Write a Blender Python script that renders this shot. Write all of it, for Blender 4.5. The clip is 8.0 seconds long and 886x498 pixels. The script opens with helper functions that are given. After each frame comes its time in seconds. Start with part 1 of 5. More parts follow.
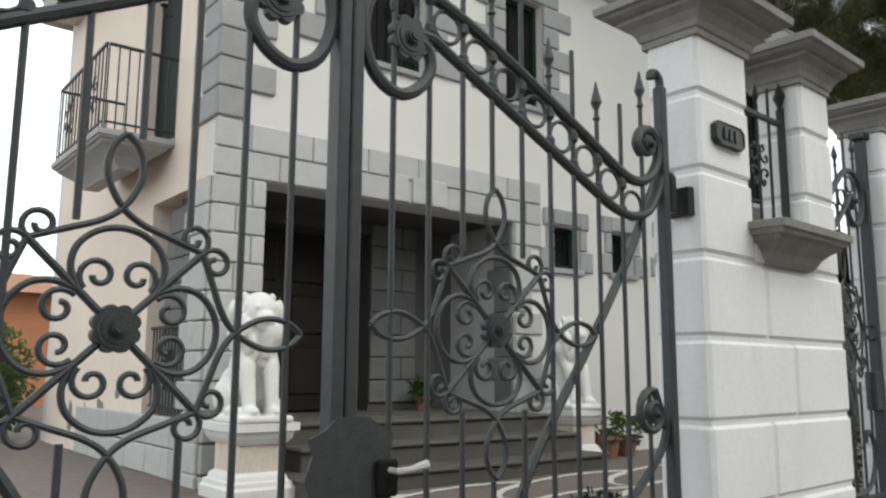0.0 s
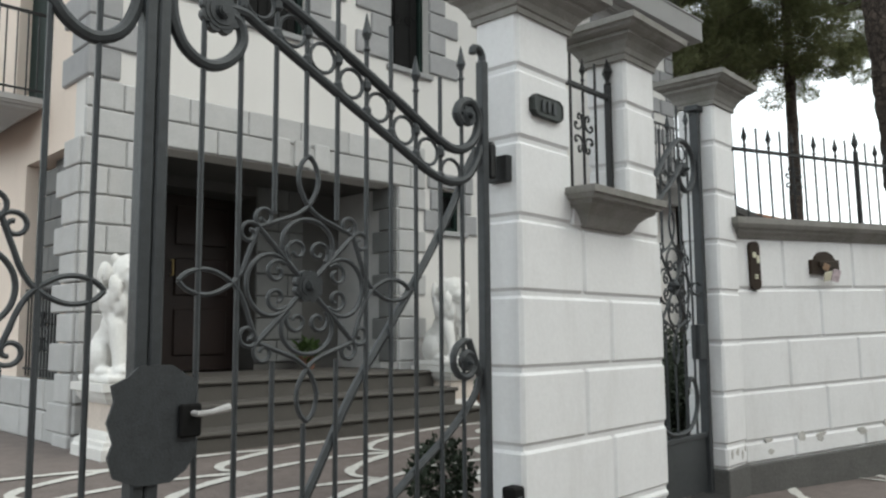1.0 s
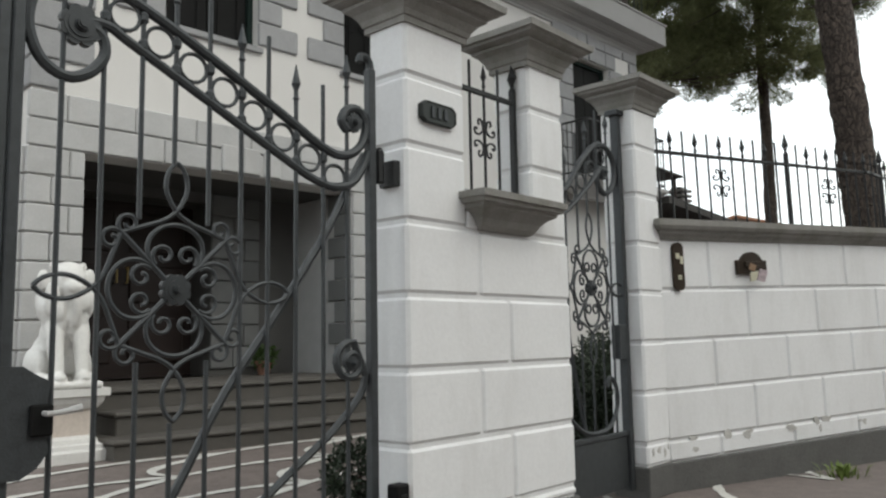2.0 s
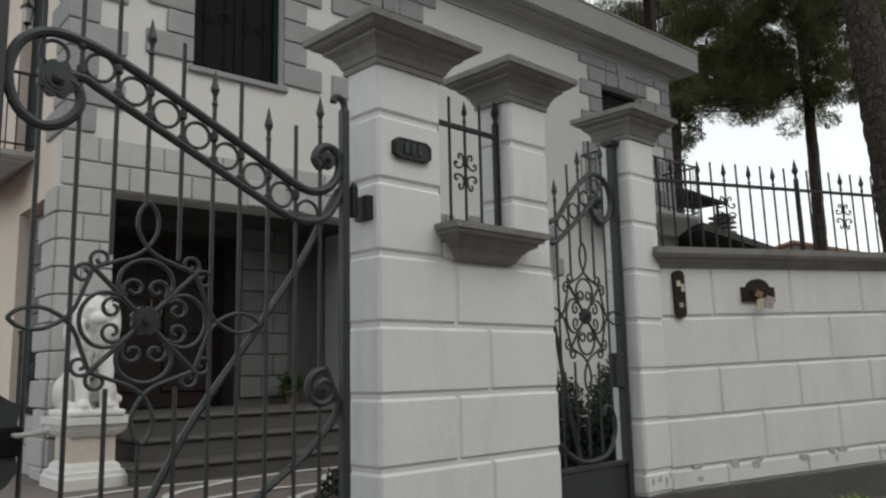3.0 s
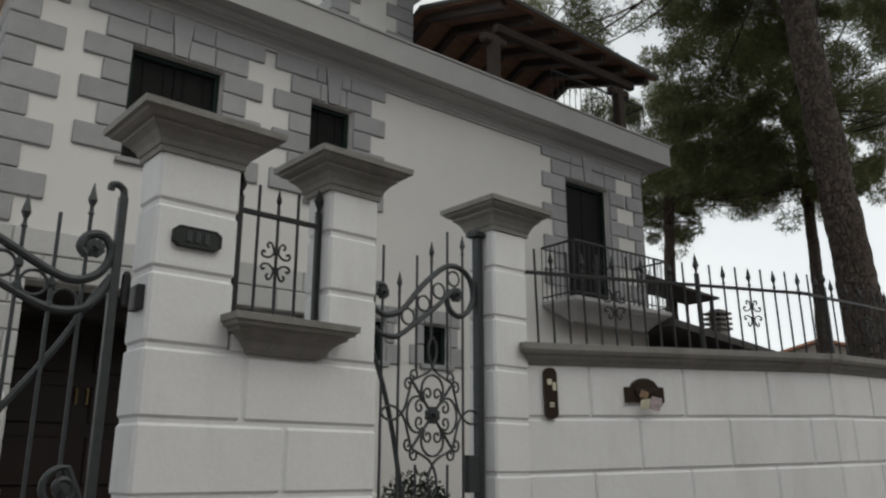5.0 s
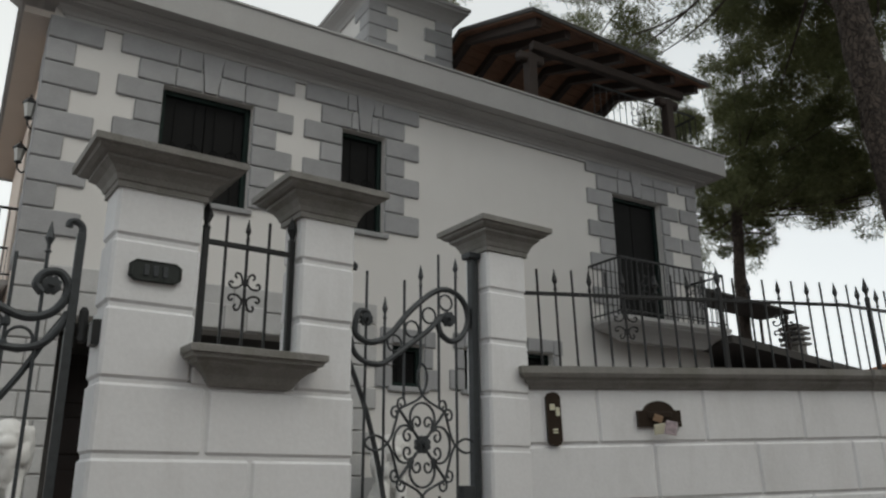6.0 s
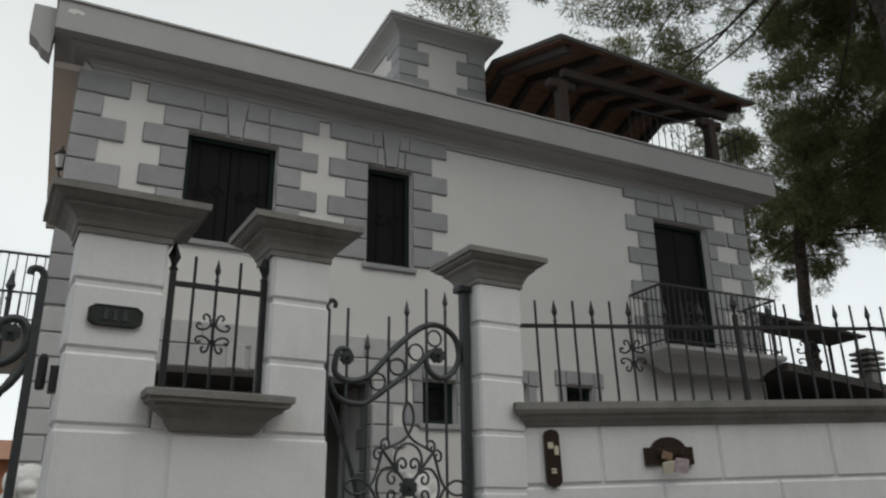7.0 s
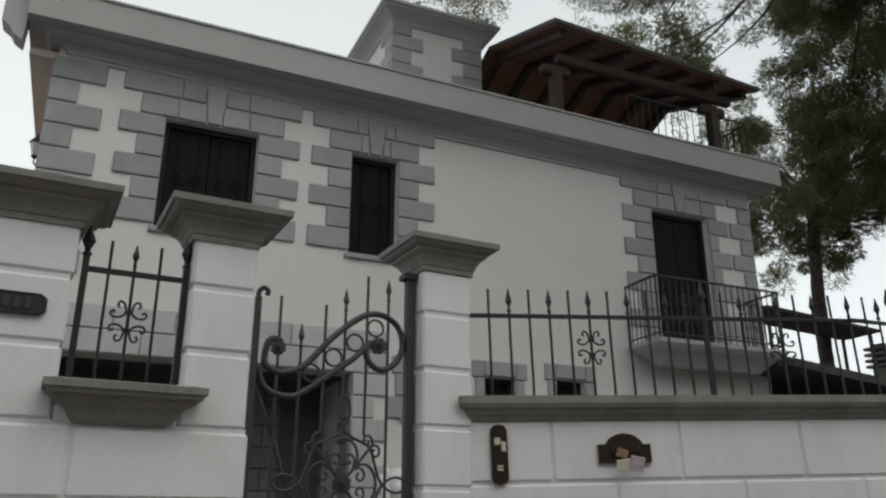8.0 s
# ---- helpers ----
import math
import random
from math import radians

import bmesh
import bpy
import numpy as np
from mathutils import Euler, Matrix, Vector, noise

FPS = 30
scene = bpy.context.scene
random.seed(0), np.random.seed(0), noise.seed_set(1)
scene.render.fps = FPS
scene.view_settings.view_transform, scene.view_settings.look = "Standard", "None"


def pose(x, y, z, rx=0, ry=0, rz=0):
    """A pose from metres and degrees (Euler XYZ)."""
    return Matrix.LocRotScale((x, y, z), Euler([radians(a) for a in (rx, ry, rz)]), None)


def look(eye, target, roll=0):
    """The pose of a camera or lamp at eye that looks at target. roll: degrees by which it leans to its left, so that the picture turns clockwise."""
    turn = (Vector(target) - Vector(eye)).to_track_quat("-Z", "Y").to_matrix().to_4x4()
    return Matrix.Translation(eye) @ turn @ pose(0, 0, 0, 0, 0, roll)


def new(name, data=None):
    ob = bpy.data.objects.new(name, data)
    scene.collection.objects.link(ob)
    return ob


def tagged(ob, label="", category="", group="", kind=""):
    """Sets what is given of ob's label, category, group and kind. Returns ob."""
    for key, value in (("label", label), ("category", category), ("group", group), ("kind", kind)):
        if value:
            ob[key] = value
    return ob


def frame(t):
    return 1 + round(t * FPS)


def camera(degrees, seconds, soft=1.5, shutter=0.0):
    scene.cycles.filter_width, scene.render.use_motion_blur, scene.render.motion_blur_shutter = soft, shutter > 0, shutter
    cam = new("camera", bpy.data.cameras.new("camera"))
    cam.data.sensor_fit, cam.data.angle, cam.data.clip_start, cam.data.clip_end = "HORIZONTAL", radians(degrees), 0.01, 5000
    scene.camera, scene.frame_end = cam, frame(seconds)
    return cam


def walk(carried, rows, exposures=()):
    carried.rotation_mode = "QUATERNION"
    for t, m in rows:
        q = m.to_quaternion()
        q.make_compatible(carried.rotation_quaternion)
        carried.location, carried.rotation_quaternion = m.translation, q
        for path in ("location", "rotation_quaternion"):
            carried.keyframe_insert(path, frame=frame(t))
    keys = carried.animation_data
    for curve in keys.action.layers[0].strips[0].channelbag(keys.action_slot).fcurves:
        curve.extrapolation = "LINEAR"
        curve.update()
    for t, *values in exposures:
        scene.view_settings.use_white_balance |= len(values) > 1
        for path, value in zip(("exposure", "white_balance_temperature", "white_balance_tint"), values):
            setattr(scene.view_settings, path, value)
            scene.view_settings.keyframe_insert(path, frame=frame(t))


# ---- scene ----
cam = camera(57.9, 8.0, soft=2.3)
PATH = [
    (0, (0.441, 0.448, 1.143), (1.67, 1.996, 1.447), 0.3),
    (0.5, (0.498, 0.24, 1.094), (1.79, 1.741, 1.372), 0.9),
    (1, (0.566, 0.027, 1.106), (1.958, 1.447, 1.318), -0.4),
    (1.5, (0.733, -0.186, 1.095), (2.164, 1.196, 1.298), -1.1),
    (3, (1.061, -0.749, 1.057), (2.349, 0.751, 1.36), -1.2),
    (3.5, (1.267, -0.975, 1.065), (2.548, 0.525, 1.397), -1.8),
    (4, (1.529, -1.181, 1.062), (2.744, 0.366, 1.421), -2.0),
    (4.5, (1.824, -1.281, 1.068), (3.065, 0.208, 1.557), -0.5),
    (6, (2.72, -1.65, 1.111), (3.719, -0.02, 1.696), -0.4),
    (6.5, (2.976, -1.695, 1.136), (3.912, -0.052, 1.786), -2.4),
    (7, (3.269, -1.788, 1.151), (4.098, -0.095, 1.817), -0.7),
    (7.5, (3.535, -1.836, 1.166), (4.288, -0.101, 1.815), -0.9),
    (8, (3.832, -1.782, 1.182), (4.604, -0.056, 1.834), -0.0),
]
EXPOSURES = [(0.0, 0.4, 6600, 4), (0.5, 0.4, 6550, 3), (1.0, 0.35, 6500, 3), (1.5, 0.35, 6550, 4), (3.0, -0.3, 6650, 4.5), (4.0, -0.4, 6650, 5.5), (5.0, -0.5, 6650, 5.5), (6.5, -0.52, 6600, 5), (7.3, -0.6, 6550, 5), (8.0, -0.5, 6550, 5.5)]
walk(cam, [(t, look(eye, target, roll)) for t, eye, target, roll in PATH], EXPOSURES)

# ---- world and sun: bright overcast ----
world = bpy.data.worlds.new("sky")
scene.world = world
world.use_nodes = True
wn, wl = world.node_tree.nodes, world.node_tree.links
sky = wn.new("ShaderNodeTexSky")
sky.sky_type = "NISHITA"
sky.sun_disc = False
sky.sun_elevation, sky.sun_rotation = radians(52), radians(162)
sky.dust_density = 6.0
wbg = wn["Background"]
cloud = wn.new("ShaderNodeTexNoise")
cloud.inputs["Scale"].default_value = 1.6
cloud.inputs["Detail"].default_value = 6
cramp = wn.new("ShaderNodeValToRGB")
cramp.color_ramp.elements[0].position, cramp.color_ramp.elements[1].position = 0.35, 0.7
cramp.color_ramp.elements[0].color = (7.6, 7.9, 8.4, 1)
cramp.color_ramp.elements[1].color = (9.4, 9.5, 9.6, 1)
wmix = wn.new("ShaderNodeMix")
wmix.data_type = "RGBA"
wmix.inputs["Factor"].default_value = 0.88
wl.new(cloud.outputs["Fac"], cramp.inputs["Fac"])
wl.new(sky.outputs["Color"], wmix.inputs["A"])
wl.new(cramp.outputs["Color"], wmix.inputs["B"])
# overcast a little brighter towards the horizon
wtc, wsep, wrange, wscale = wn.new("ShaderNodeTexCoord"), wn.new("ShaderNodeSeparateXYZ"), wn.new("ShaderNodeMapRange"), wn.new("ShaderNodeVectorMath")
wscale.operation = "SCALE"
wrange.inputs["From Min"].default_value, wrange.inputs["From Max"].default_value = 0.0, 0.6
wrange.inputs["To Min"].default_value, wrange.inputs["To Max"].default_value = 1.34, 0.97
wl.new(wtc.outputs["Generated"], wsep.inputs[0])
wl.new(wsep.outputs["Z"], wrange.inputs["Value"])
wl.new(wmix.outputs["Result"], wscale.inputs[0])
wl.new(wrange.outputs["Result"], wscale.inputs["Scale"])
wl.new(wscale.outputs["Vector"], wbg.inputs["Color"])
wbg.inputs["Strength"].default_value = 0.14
sun = new("sun", bpy.data.lights.new("sun", "SUN"))
sun.data.energy, sun.data.angle, sun.data.color = 0.65, radians(25), (1.0, 0.96, 0.9)
sun.matrix_world = look((8, -8, 14), (4.5, 3, 0))


# ---- materials ----
def mat(name, color, rough=0.7, metal=0.0, scale=8.0, vary=0.12, bump=0.1, fine=120.0, stain=0.0, stain_color=(0.2, 0.2, 0.18), spec=0.4, island=0.0):
    """A surface with two scales of colour variation, fine relief and optional stains."""
    m = bpy.data.materials.new(name)
    m.use_nodes = True
    n, l = m.node_tree.nodes, m.node_tree.links
    b = n["Principled BSDF"]
    b.inputs["Roughness"].default_value, b.inputs["Metallic"].default_value = rough, metal
    b.inputs["Specular IOR Level"].default_value = spec
    tc = n.new("ShaderNodeTexCoord")
    geo = n.new("ShaderNodeNewGeometry")
    big, small = n.new("ShaderNodeTexNoise"), n.new("ShaderNodeTexNoise")
    for t, sc in ((big, scale), (small, fine)):
        t.inputs["Scale"].default_value, t.inputs["Detail"].default_value = sc, 5
        l.new(geo.outputs["Position"], t.inputs["Vector"])
    add = n.new("ShaderNodeMath")
    add.operation = "ADD"
    l.new(big.outputs["Fac"], add.inputs[0])
    l.new(small.outputs["Fac"], add.inputs[1])
    ramp = n.new("ShaderNodeValToRGB")
    ramp.color_ramp.elements[0].position, ramp.color_ramp.elements[1].position = 0.3, 0.7
    ramp.color_ramp.elements[0].color = (*[c * (1 - vary) for c in color], 1)
    ramp.color_ramp.elements[1].color = (*[min(1, c * (1 + vary)) for c in color], 1)
    half = n.new("ShaderNodeMath")
    half.operation = "MULTIPLY"
    half.inputs[1].default_value = 0.5
    l.new(add.outputs[0], half.inputs[0])
    l.new(half.outputs[0], ramp.inputs["Fac"])
    out = ramp.outputs["Color"]
    if island:
        info = n.new("ShaderNodeObjectInfo")
        hsv = n.new("ShaderNodeHueSaturation")
        mp = n.new("ShaderNodeMapRange")
        mp.inputs["To Min"].default_value, mp.inputs["To Max"].default_value = 1 - island, 1 + island
        l.new(info.outputs["Random"], mp.inputs["Value"])
        l.new(mp.outputs["Result"], hsv.inputs["Value"])
        l.new(out, hsv.inputs["Color"])
        out = hsv.outputs["Color"]
    if stain:
        st = n.new("ShaderNodeTexNoise")
        mpg = n.new("ShaderNodeMapping")
        mpg.inputs["Scale"].default_value = (3.0, 3.0, 0.9)
        l.new(geo.outputs["Position"], mpg.inputs["Vector"])
        l.new(mpg.outputs["Vector"], st.inputs["Vector"])
        st.inputs["Scale"].default_value, st.inputs["Detail"].default_value, st.inputs["Roughness"].default_value = 1.3, 8, 0.65
        sr = n.new("ShaderNodeValToRGB")
        sr.color_ramp.elements[0].position, sr.color_ramp.elements[1].position = 0.5, 0.78
        mx = n.new("ShaderNodeMix")
        mx.data_type = "RGBA"
        mu = n.new("ShaderNodeMath")
        mu.operation = "MULTIPLY"
        mu.inputs[1].default_value = stain
        l.new(st.outputs["Fac"], sr.inputs["Fac"])
        l.new(sr.outputs["Color"], mu.inputs[0])
        l.new(mu.outputs[0], mx.inputs["Factor"])
        l.new(out, mx.inputs["A"])
        mx.inputs["B"].default_value = (*stain_color, 1)
        out = mx.outputs["Result"]
    l.new(out, b.inputs["Base Color"])
    bp = n.new("ShaderNodeBump")
    bp.inputs["Strength"].default_value, bp.inputs["Distance"].default_value = bump, 0.01
    l.new(add.outputs[0], bp.inputs["Height"])
    l.new(bp.outputs["Normal"], b.inputs["Normal"])
    return m


WHITE = mat("white_masonry_paint", (0.735, 0.74, 0.75), 0.75, vary=0.05, bump=0.1, scale=2.2, fine=45, stain=0.32, stain_color=(0.45, 0.44, 0.42))
PLASTER = mat("house_plaster", (0.64, 0.625, 0.605), 0.85, vary=0.04, bump=0.2, scale=1.5, fine=70, stain=0.1, stain_color=(0.5, 0.48, 0.45))
CREAM = mat("cream_plaster", (0.73, 0.63, 0.55), 0.85, vary=0.05, bump=0.2, scale=1.5, fine=70, stain=0.12, stain_color=(0.45, 0.38, 0.32))
GREYSTONE = mat("grey_quoin_stone", (0.31, 0.31, 0.315), 0.85, vary=0.12, bump=0.35, scale=6, fine=90, island=0.08)
PALESTONE = mat("pale_grey_stone", (0.44, 0.438, 0.435), 0.85, vary=0.1, bump=0.35, scale=6, fine=90, island=0.08, stain=0.15, stain_color=(0.4, 0.33, 0.27))
# grey block darkened in colour for the porch's low light
SHADEBLOCK = mat("shaded_grey_block", (0.15, 0.152, 0.15), 0.85, vary=0.12, bump=0.3, scale=6, fine=90, island=0.12)
CAPSTONE = mat("weathered_cap_stone", (0.235, 0.228, 0.215), 0.85, vary=0.18, bump=0.4, scale=9, fine=80, stain=0.6, stain_color=(0.1, 0.1, 0.065))
CORNICE = mat("cornice_stone", (0.36, 0.355, 0.35), 0.8, vary=0.08, bump=0.2, scale=2, fine=60, stain=0.2, stain_color=(0.27, 0.25, 0.23))
SOFFIT = mat("cornice_soffit", (0.6, 0.55, 0.5), 0.85, vary=0.05, bump=0.15, scale=2, fine=60)
PLINTH = mat("dark_plinth", (0.1, 0.098, 0.095), 0.85, vary=0.2, bump=0.5, scale=5, fine=60)
IRON = mat("wrought_iron", (0.045, 0.05, 0.054), 0.5, metal=0.35, vary=0.25, bump=0.2, scale=25, fine=200, spec=0.5)
RAILIRON = mat("dark_railing_iron", (0.026, 0.027, 0.028), 0.5, metal=0.35, vary=0.25, bump=0.2, scale=25, fine=200)
MARBLE = mat("white_marble", (0.68, 0.67, 0.65), 0.55, vary=0.07, bump=0.25, scale=6, fine=50, stain=0.25, stain_color=(0.42, 0.4, 0.36))
WOOD = mat("dark_door_wood", (0.016, 0.008, 0.006), 0.5, vary=0.3, bump=0.2, scale=4, fine=60)
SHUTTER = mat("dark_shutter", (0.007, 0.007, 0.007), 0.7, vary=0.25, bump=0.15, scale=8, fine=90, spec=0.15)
# porch plaster with the recess's shade darkened into its colour
PORCHSHADE = mat("shaded_porch_plaster", (0.085, 0.082, 0.078), 0.85, vary=0.1, bump=0.2, scale=3, fine=60)
FACADE = mat("plain_facade_render", (0.3, 0.27, 0.24), 0.85, vary=0.15, bump=0.2, scale=1)
GREENFRAME = mat("dark_green_frame", (0.012, 0.022, 0.019), 0.7, vary=0.2, bump=0.1, scale=8, fine=90, spec=0.15)
BEAM = mat("pergola_beam_wood", (0.03, 0.02, 0.016), 0.7, vary=0.3, bump=0.3, scale=5, fine=50)
PLANK = mat("pergola_plank_wood", (0.17, 0.085, 0.05), 0.7, vary=0.3, bump=0.3, scale=5, fine=50)
ROOFEDGE = mat("pergola_roof_felt", (0.07, 0.068, 0.066), 0.85, vary=0.2, bump=0.3, scale=6, fine=60)
PAVING = mat("brown_porphyry_paving", (0.15, 0.125, 0.115), 0.8, vary=0.25, bump=0.5, scale=9, fine=45, stain=0.3, stain_color=(0.08, 0.07, 0.065))
INLAY = mat("white_stone_inlay", (0.55, 0.54, 0.51), 0.8, vary=0.12, bump=0.3, scale=12, fine=60)
STEPSTONE = mat("step_stone", (0.085, 0.078, 0.07), 0.75, vary=0.12, bump=0.2, scale=6, fine=60)
TERRACOTTA = mat("terracotta", (0.25, 0.13, 0.09), 0.8, vary=0.2, bump=0.2, scale=12, fine=60)
BARK = mat("pine_bark", (0.075, 0.058, 0.048), 0.9, vary=0.5, bump=0.6, scale=6, fine=26)
NEEDLE = mat("pine_needles", (0.125, 0.135, 0.065), 0.8, vary=0.45, bump=0.0, scale=2.2, fine=9)
LEAF = mat("shrub_leaf", (0.06, 0.1, 0.03), 0.6, vary=0.4, bump=0.0, scale=3, fine=12)
WEED = mat("weed_leaf", (0.13, 0.18, 0.04), 0.6, vary=0.4, bump=0.0, scale=20, fine=60)
DARKLEAF = mat("dark_shrub_leaf", (0.018, 0.028, 0.014), 0.6, vary=0.4, bump=0.0, scale=3, fine=12)
BRASS = mat("dull_brass", (0.35, 0.26, 0.12), 0.4, metal=0.9, vary=0.1, scale=20)
BROWNPLATE = mat("brown_metal_plate", (0.042, 0.03, 0.022), 0.4, metal=0.5, vary=0.2, bump=0.1, scale=20)
BRONZEPLATE = mat("dark_bronze_plate", (0.035, 0.04, 0.038), 0.45, metal=0.5, vary=0.2, bump=0.1, scale=20)
LABEL = mat("pale_label", (0.6, 0.58, 0.45), 0.6, vary=0.05)
FLYER = mat("brown_printed_flyer", (0.3, 0.2, 0.13), 0.6, vary=0.4, scale=40)
PAPER = mat("printed_paper", (0.5, 0.42, 0.45), 0.6, vary=0.4, scale=40)
ROOFTILE = mat("clay_roof_tile", (0.3, 0.15, 0.09), 0.85, vary=0.25, bump=0.3, scale=5)
ORANGE = mat("orange_render", (0.4, 0.17, 0.09), 0.85, vary=0.1, scale=2)
DARKROOF = mat("dark_shed_roof", (0.05, 0.046, 0.043), 0.85, vary=0.3, bump=0.4, scale=8)
GLASS = mat("dark_glass", (0.01, 0.012, 0.012), 0.08, vary=0.1, bump=0.0, spec=0.6)
LANTERNGLASS = mat("lantern_glass", (0.5, 0.5, 0.48), 0.15, vary=0.05, bump=0.0, spec=0.6)


def let_light_through(m, share):
    """Thin leaves pass some light."""
    n, l = m.node_tree.nodes, m.node_tree.links
    p, out = n["Principled BSDF"], n["Material Output"]
    tr, mix = n.new("ShaderNodeBsdfTranslucent"), n.new("ShaderNodeMixShader")
    l.new(p.inputs["Base Color"].links[0].from_socket, tr.inputs["Color"])
    mix.inputs["Fac"].default_value = share
    l.new(p.outputs["BSDF"], mix.inputs[1])
    l.new(tr.outputs["BSDF"], mix.inputs[2])
    l.new(mix.outputs["Shader"], out.inputs["Surface"])


def plated(m, dark):
    """Long bark plates with deep dark cracks between them."""
    n, l = m.node_tree.nodes, m.node_tree.links
    p = n["Principled BSDF"]
    geo, mp = n.new("ShaderNodeNewGeometry"), n.new("ShaderNodeMapping")
    mp.inputs["Scale"].default_value = (17.0, 17.0, 7.0)
    wob = n.new("ShaderNodeTexNoise")
    wob.inputs["Scale"].default_value = 5.0
    push = n.new("ShaderNodeVectorMath")
    push.operation = "MULTIPLY_ADD"
    push.inputs[1].default_value = (0.22, 0.22, 0.22)
    cells = n.new("ShaderNodeTexVoronoi")
    cells.feature = "DISTANCE_TO_EDGE"
    cells.inputs["Scale"].default_value = 1.0
    l.new(geo.outputs["Position"], wob.inputs["Vector"])
    l.new(wob.outputs["Color"], push.inputs[0])
    l.new(geo.outputs["Position"], push.inputs[2])
    l.new(push.outputs["Vector"], mp.inputs["Vector"])
    l.new(mp.outputs["Vector"], cells.inputs["Vector"])
    ramp = n.new("ShaderNodeValToRGB")
    ramp.color_ramp.elements[0].position, ramp.color_ramp.elements[1].position = 0.0, 0.13
    mix = n.new("ShaderNodeMix")
    mix.data_type = "RGBA"
    l.new(cells.outputs["Distance"], ramp.inputs["Fac"])
    l.new(ramp.outputs["Color"], mix.inputs["Factor"])
    mix.inputs["A"].default_value = (*dark, 1)
    l.new(p.inputs["Base Color"].links[0].from_socket, mix.inputs["B"])
    l.new(mix.outputs["Result"], p.inputs["Base Color"])
    bump = n.new("ShaderNodeBump")
    bump.inputs["Strength"].default_value, bump.inputs["Distance"].default_value = 1.0, 0.03
    l.new(ramp.outputs["Color"], bump.inputs["Height"])
    l.new(p.inputs["Normal"].links[0].from_socket, bump.inputs["Normal"])
    l.new(bump.outputs["Normal"], p.inputs["Normal"])


plated(BARK, (0.036, 0.028, 0.023))
for leafy in (NEEDLE, LEAF):
    let_light_through(leafy, 0.5)


# ---- mesh helpers ----
class Geo:
    """Vertices and faces of one mesh."""

    def __init__(self):
        self.v, self.f = [], []

    def add(self, verts, faces):
        k = len(self.v)
        self.v.extend([tuple(p) for p in verts])
        self.f.extend([tuple(i + k for i in q) for q in faces])
        return self

    def box(self, a, b):
        (x0, y0, z0), (x1, y1, z1) = a, b
        return self.add([(x0, y0, z0), (x1, y0, z0), (x1, y1, z0), (x0, y1, z0), (x0, y0, z1), (x1, y0, z1), (x1, y1, z1), (x0, y1, z1)],
                        [(3, 2, 1, 0), (4, 5, 6, 7), (0, 1, 5, 4), (1, 2, 6, 5), (2, 3, 7, 6), (3, 0, 4, 7)])

    def bev(self, a, b, c=0.008):
        """A box with chamfered edges."""
        verts, idx = [], {}
        for i in (0, 1):
            for j in (0, 1):
                for k in (0, 1):
                    p = [(a, b)[i][0], (a, b)[j][1], (a, b)[k][2]]
                    q = [p[n] + (c if s == 0 else -c) for n, s in enumerate((i, j, k))]
                    for ax in range(3):
                        idx[i, j, k, ax] = len(verts)
                        verts.append([p[n] if n == ax else q[n] for n in range(3)])
        faces = []
        for ax in range(3):
            o = [n for n in range(3) if n != ax]
            for s in (0, 1):
                ring = []
                for d in ((0, 0), (1, 0), (1, 1), (0, 1)):
                    key = [0, 0, 0]
                    key[ax], key[o[0]], key[o[1]] = s, d[0], d[1]
                    ring.append(idx[(*key, ax)])
                flip = (s == 0) != (ax == 1)
                faces.append(tuple(reversed(ring)) if flip else tuple(ring))
            for d0 in (0, 1):
                for d1 in (0, 1):
                    k0, k1 = [0, 0, 0], [0, 0, 0]
                    k0[ax], k1[ax] = 0, 1
                    for k in (k0, k1):
                        k[o[0]], k[o[1]] = d0, d1
                    q = (idx[(*k0, o[0])], idx[(*k0, o[1])], idx[(*k1, o[1])], idx[(*k1, o[0])])
                    faces.append(q)
        for i in (0, 1):
            for j in (0, 1):
                for k in (0, 1):
                    faces.append(tuple(idx[i, j, k, ax] for ax in range(3)))
        return self.add(verts, faces)

    def tube(self, pts, r, n=6, closed=False, flat=1.0):
        """A round or flattened bar along points; r may be a list."""
        pts = [Vector(p) for p in pts]
        m = len(pts)
        rs = r if isinstance(r, (list, tuple)) else [r] * m
        rings, up = [], None
        for i, p in enumerate(pts):
            if closed:
                d = pts[(i + 1) % m] - pts[i - 1]
            else:
                d = pts[min(i + 1, m - 1)] - pts[max(i - 1, 0)]
            d.normalize()
            if up is None:
                up = d.orthogonal().normalized()
                if abs(d.y) < 0.9:
                    up = Vector((0, 1, 0)) - d * d.y
                    up.normalize()
            up = up - d * up.dot(d)
            up.normalize()
            side = d.cross(up)
            rings.append([p + up * (math.cos(2 * math.pi * k / n) * rs[i] * flat) + side * (math.sin(2 * math.pi * k / n) * rs[i]) for k in range(n)])
        verts = [q for ring in rings for q in ring]
        faces = []
        for i in range(m if closed else m - 1):
            a, b = i * n, ((i + 1) % m) * n
            faces += [(a + k, a + (k + 1) % n, b + (k + 1) % n, b + k) for k in range(n)]
        if not closed:
            faces += [tuple(range(n)), tuple(reversed(range((m - 1) * n, m * n)))]
        return self.add(verts, faces)

    def lathe(self, cx, cy, prof, n=10):
        """prof: (radius, z) from below."""
        verts = [(cx + r * math.cos(2 * math.pi * k / n), cy + r * math.sin(2 * math.pi * k / n), z) for r, z in prof for k in range(n)]
        faces = [(i * n + k, i * n + (k + 1) % n, (i + 1) * n + (k + 1) % n, (i + 1) * n + k) for i in range(len(prof) - 1) for k in range(n)]
        faces += [tuple(reversed(range(n))), tuple(range((len(prof) - 1) * n, len(prof) * n))]
        return self.add(verts, faces)

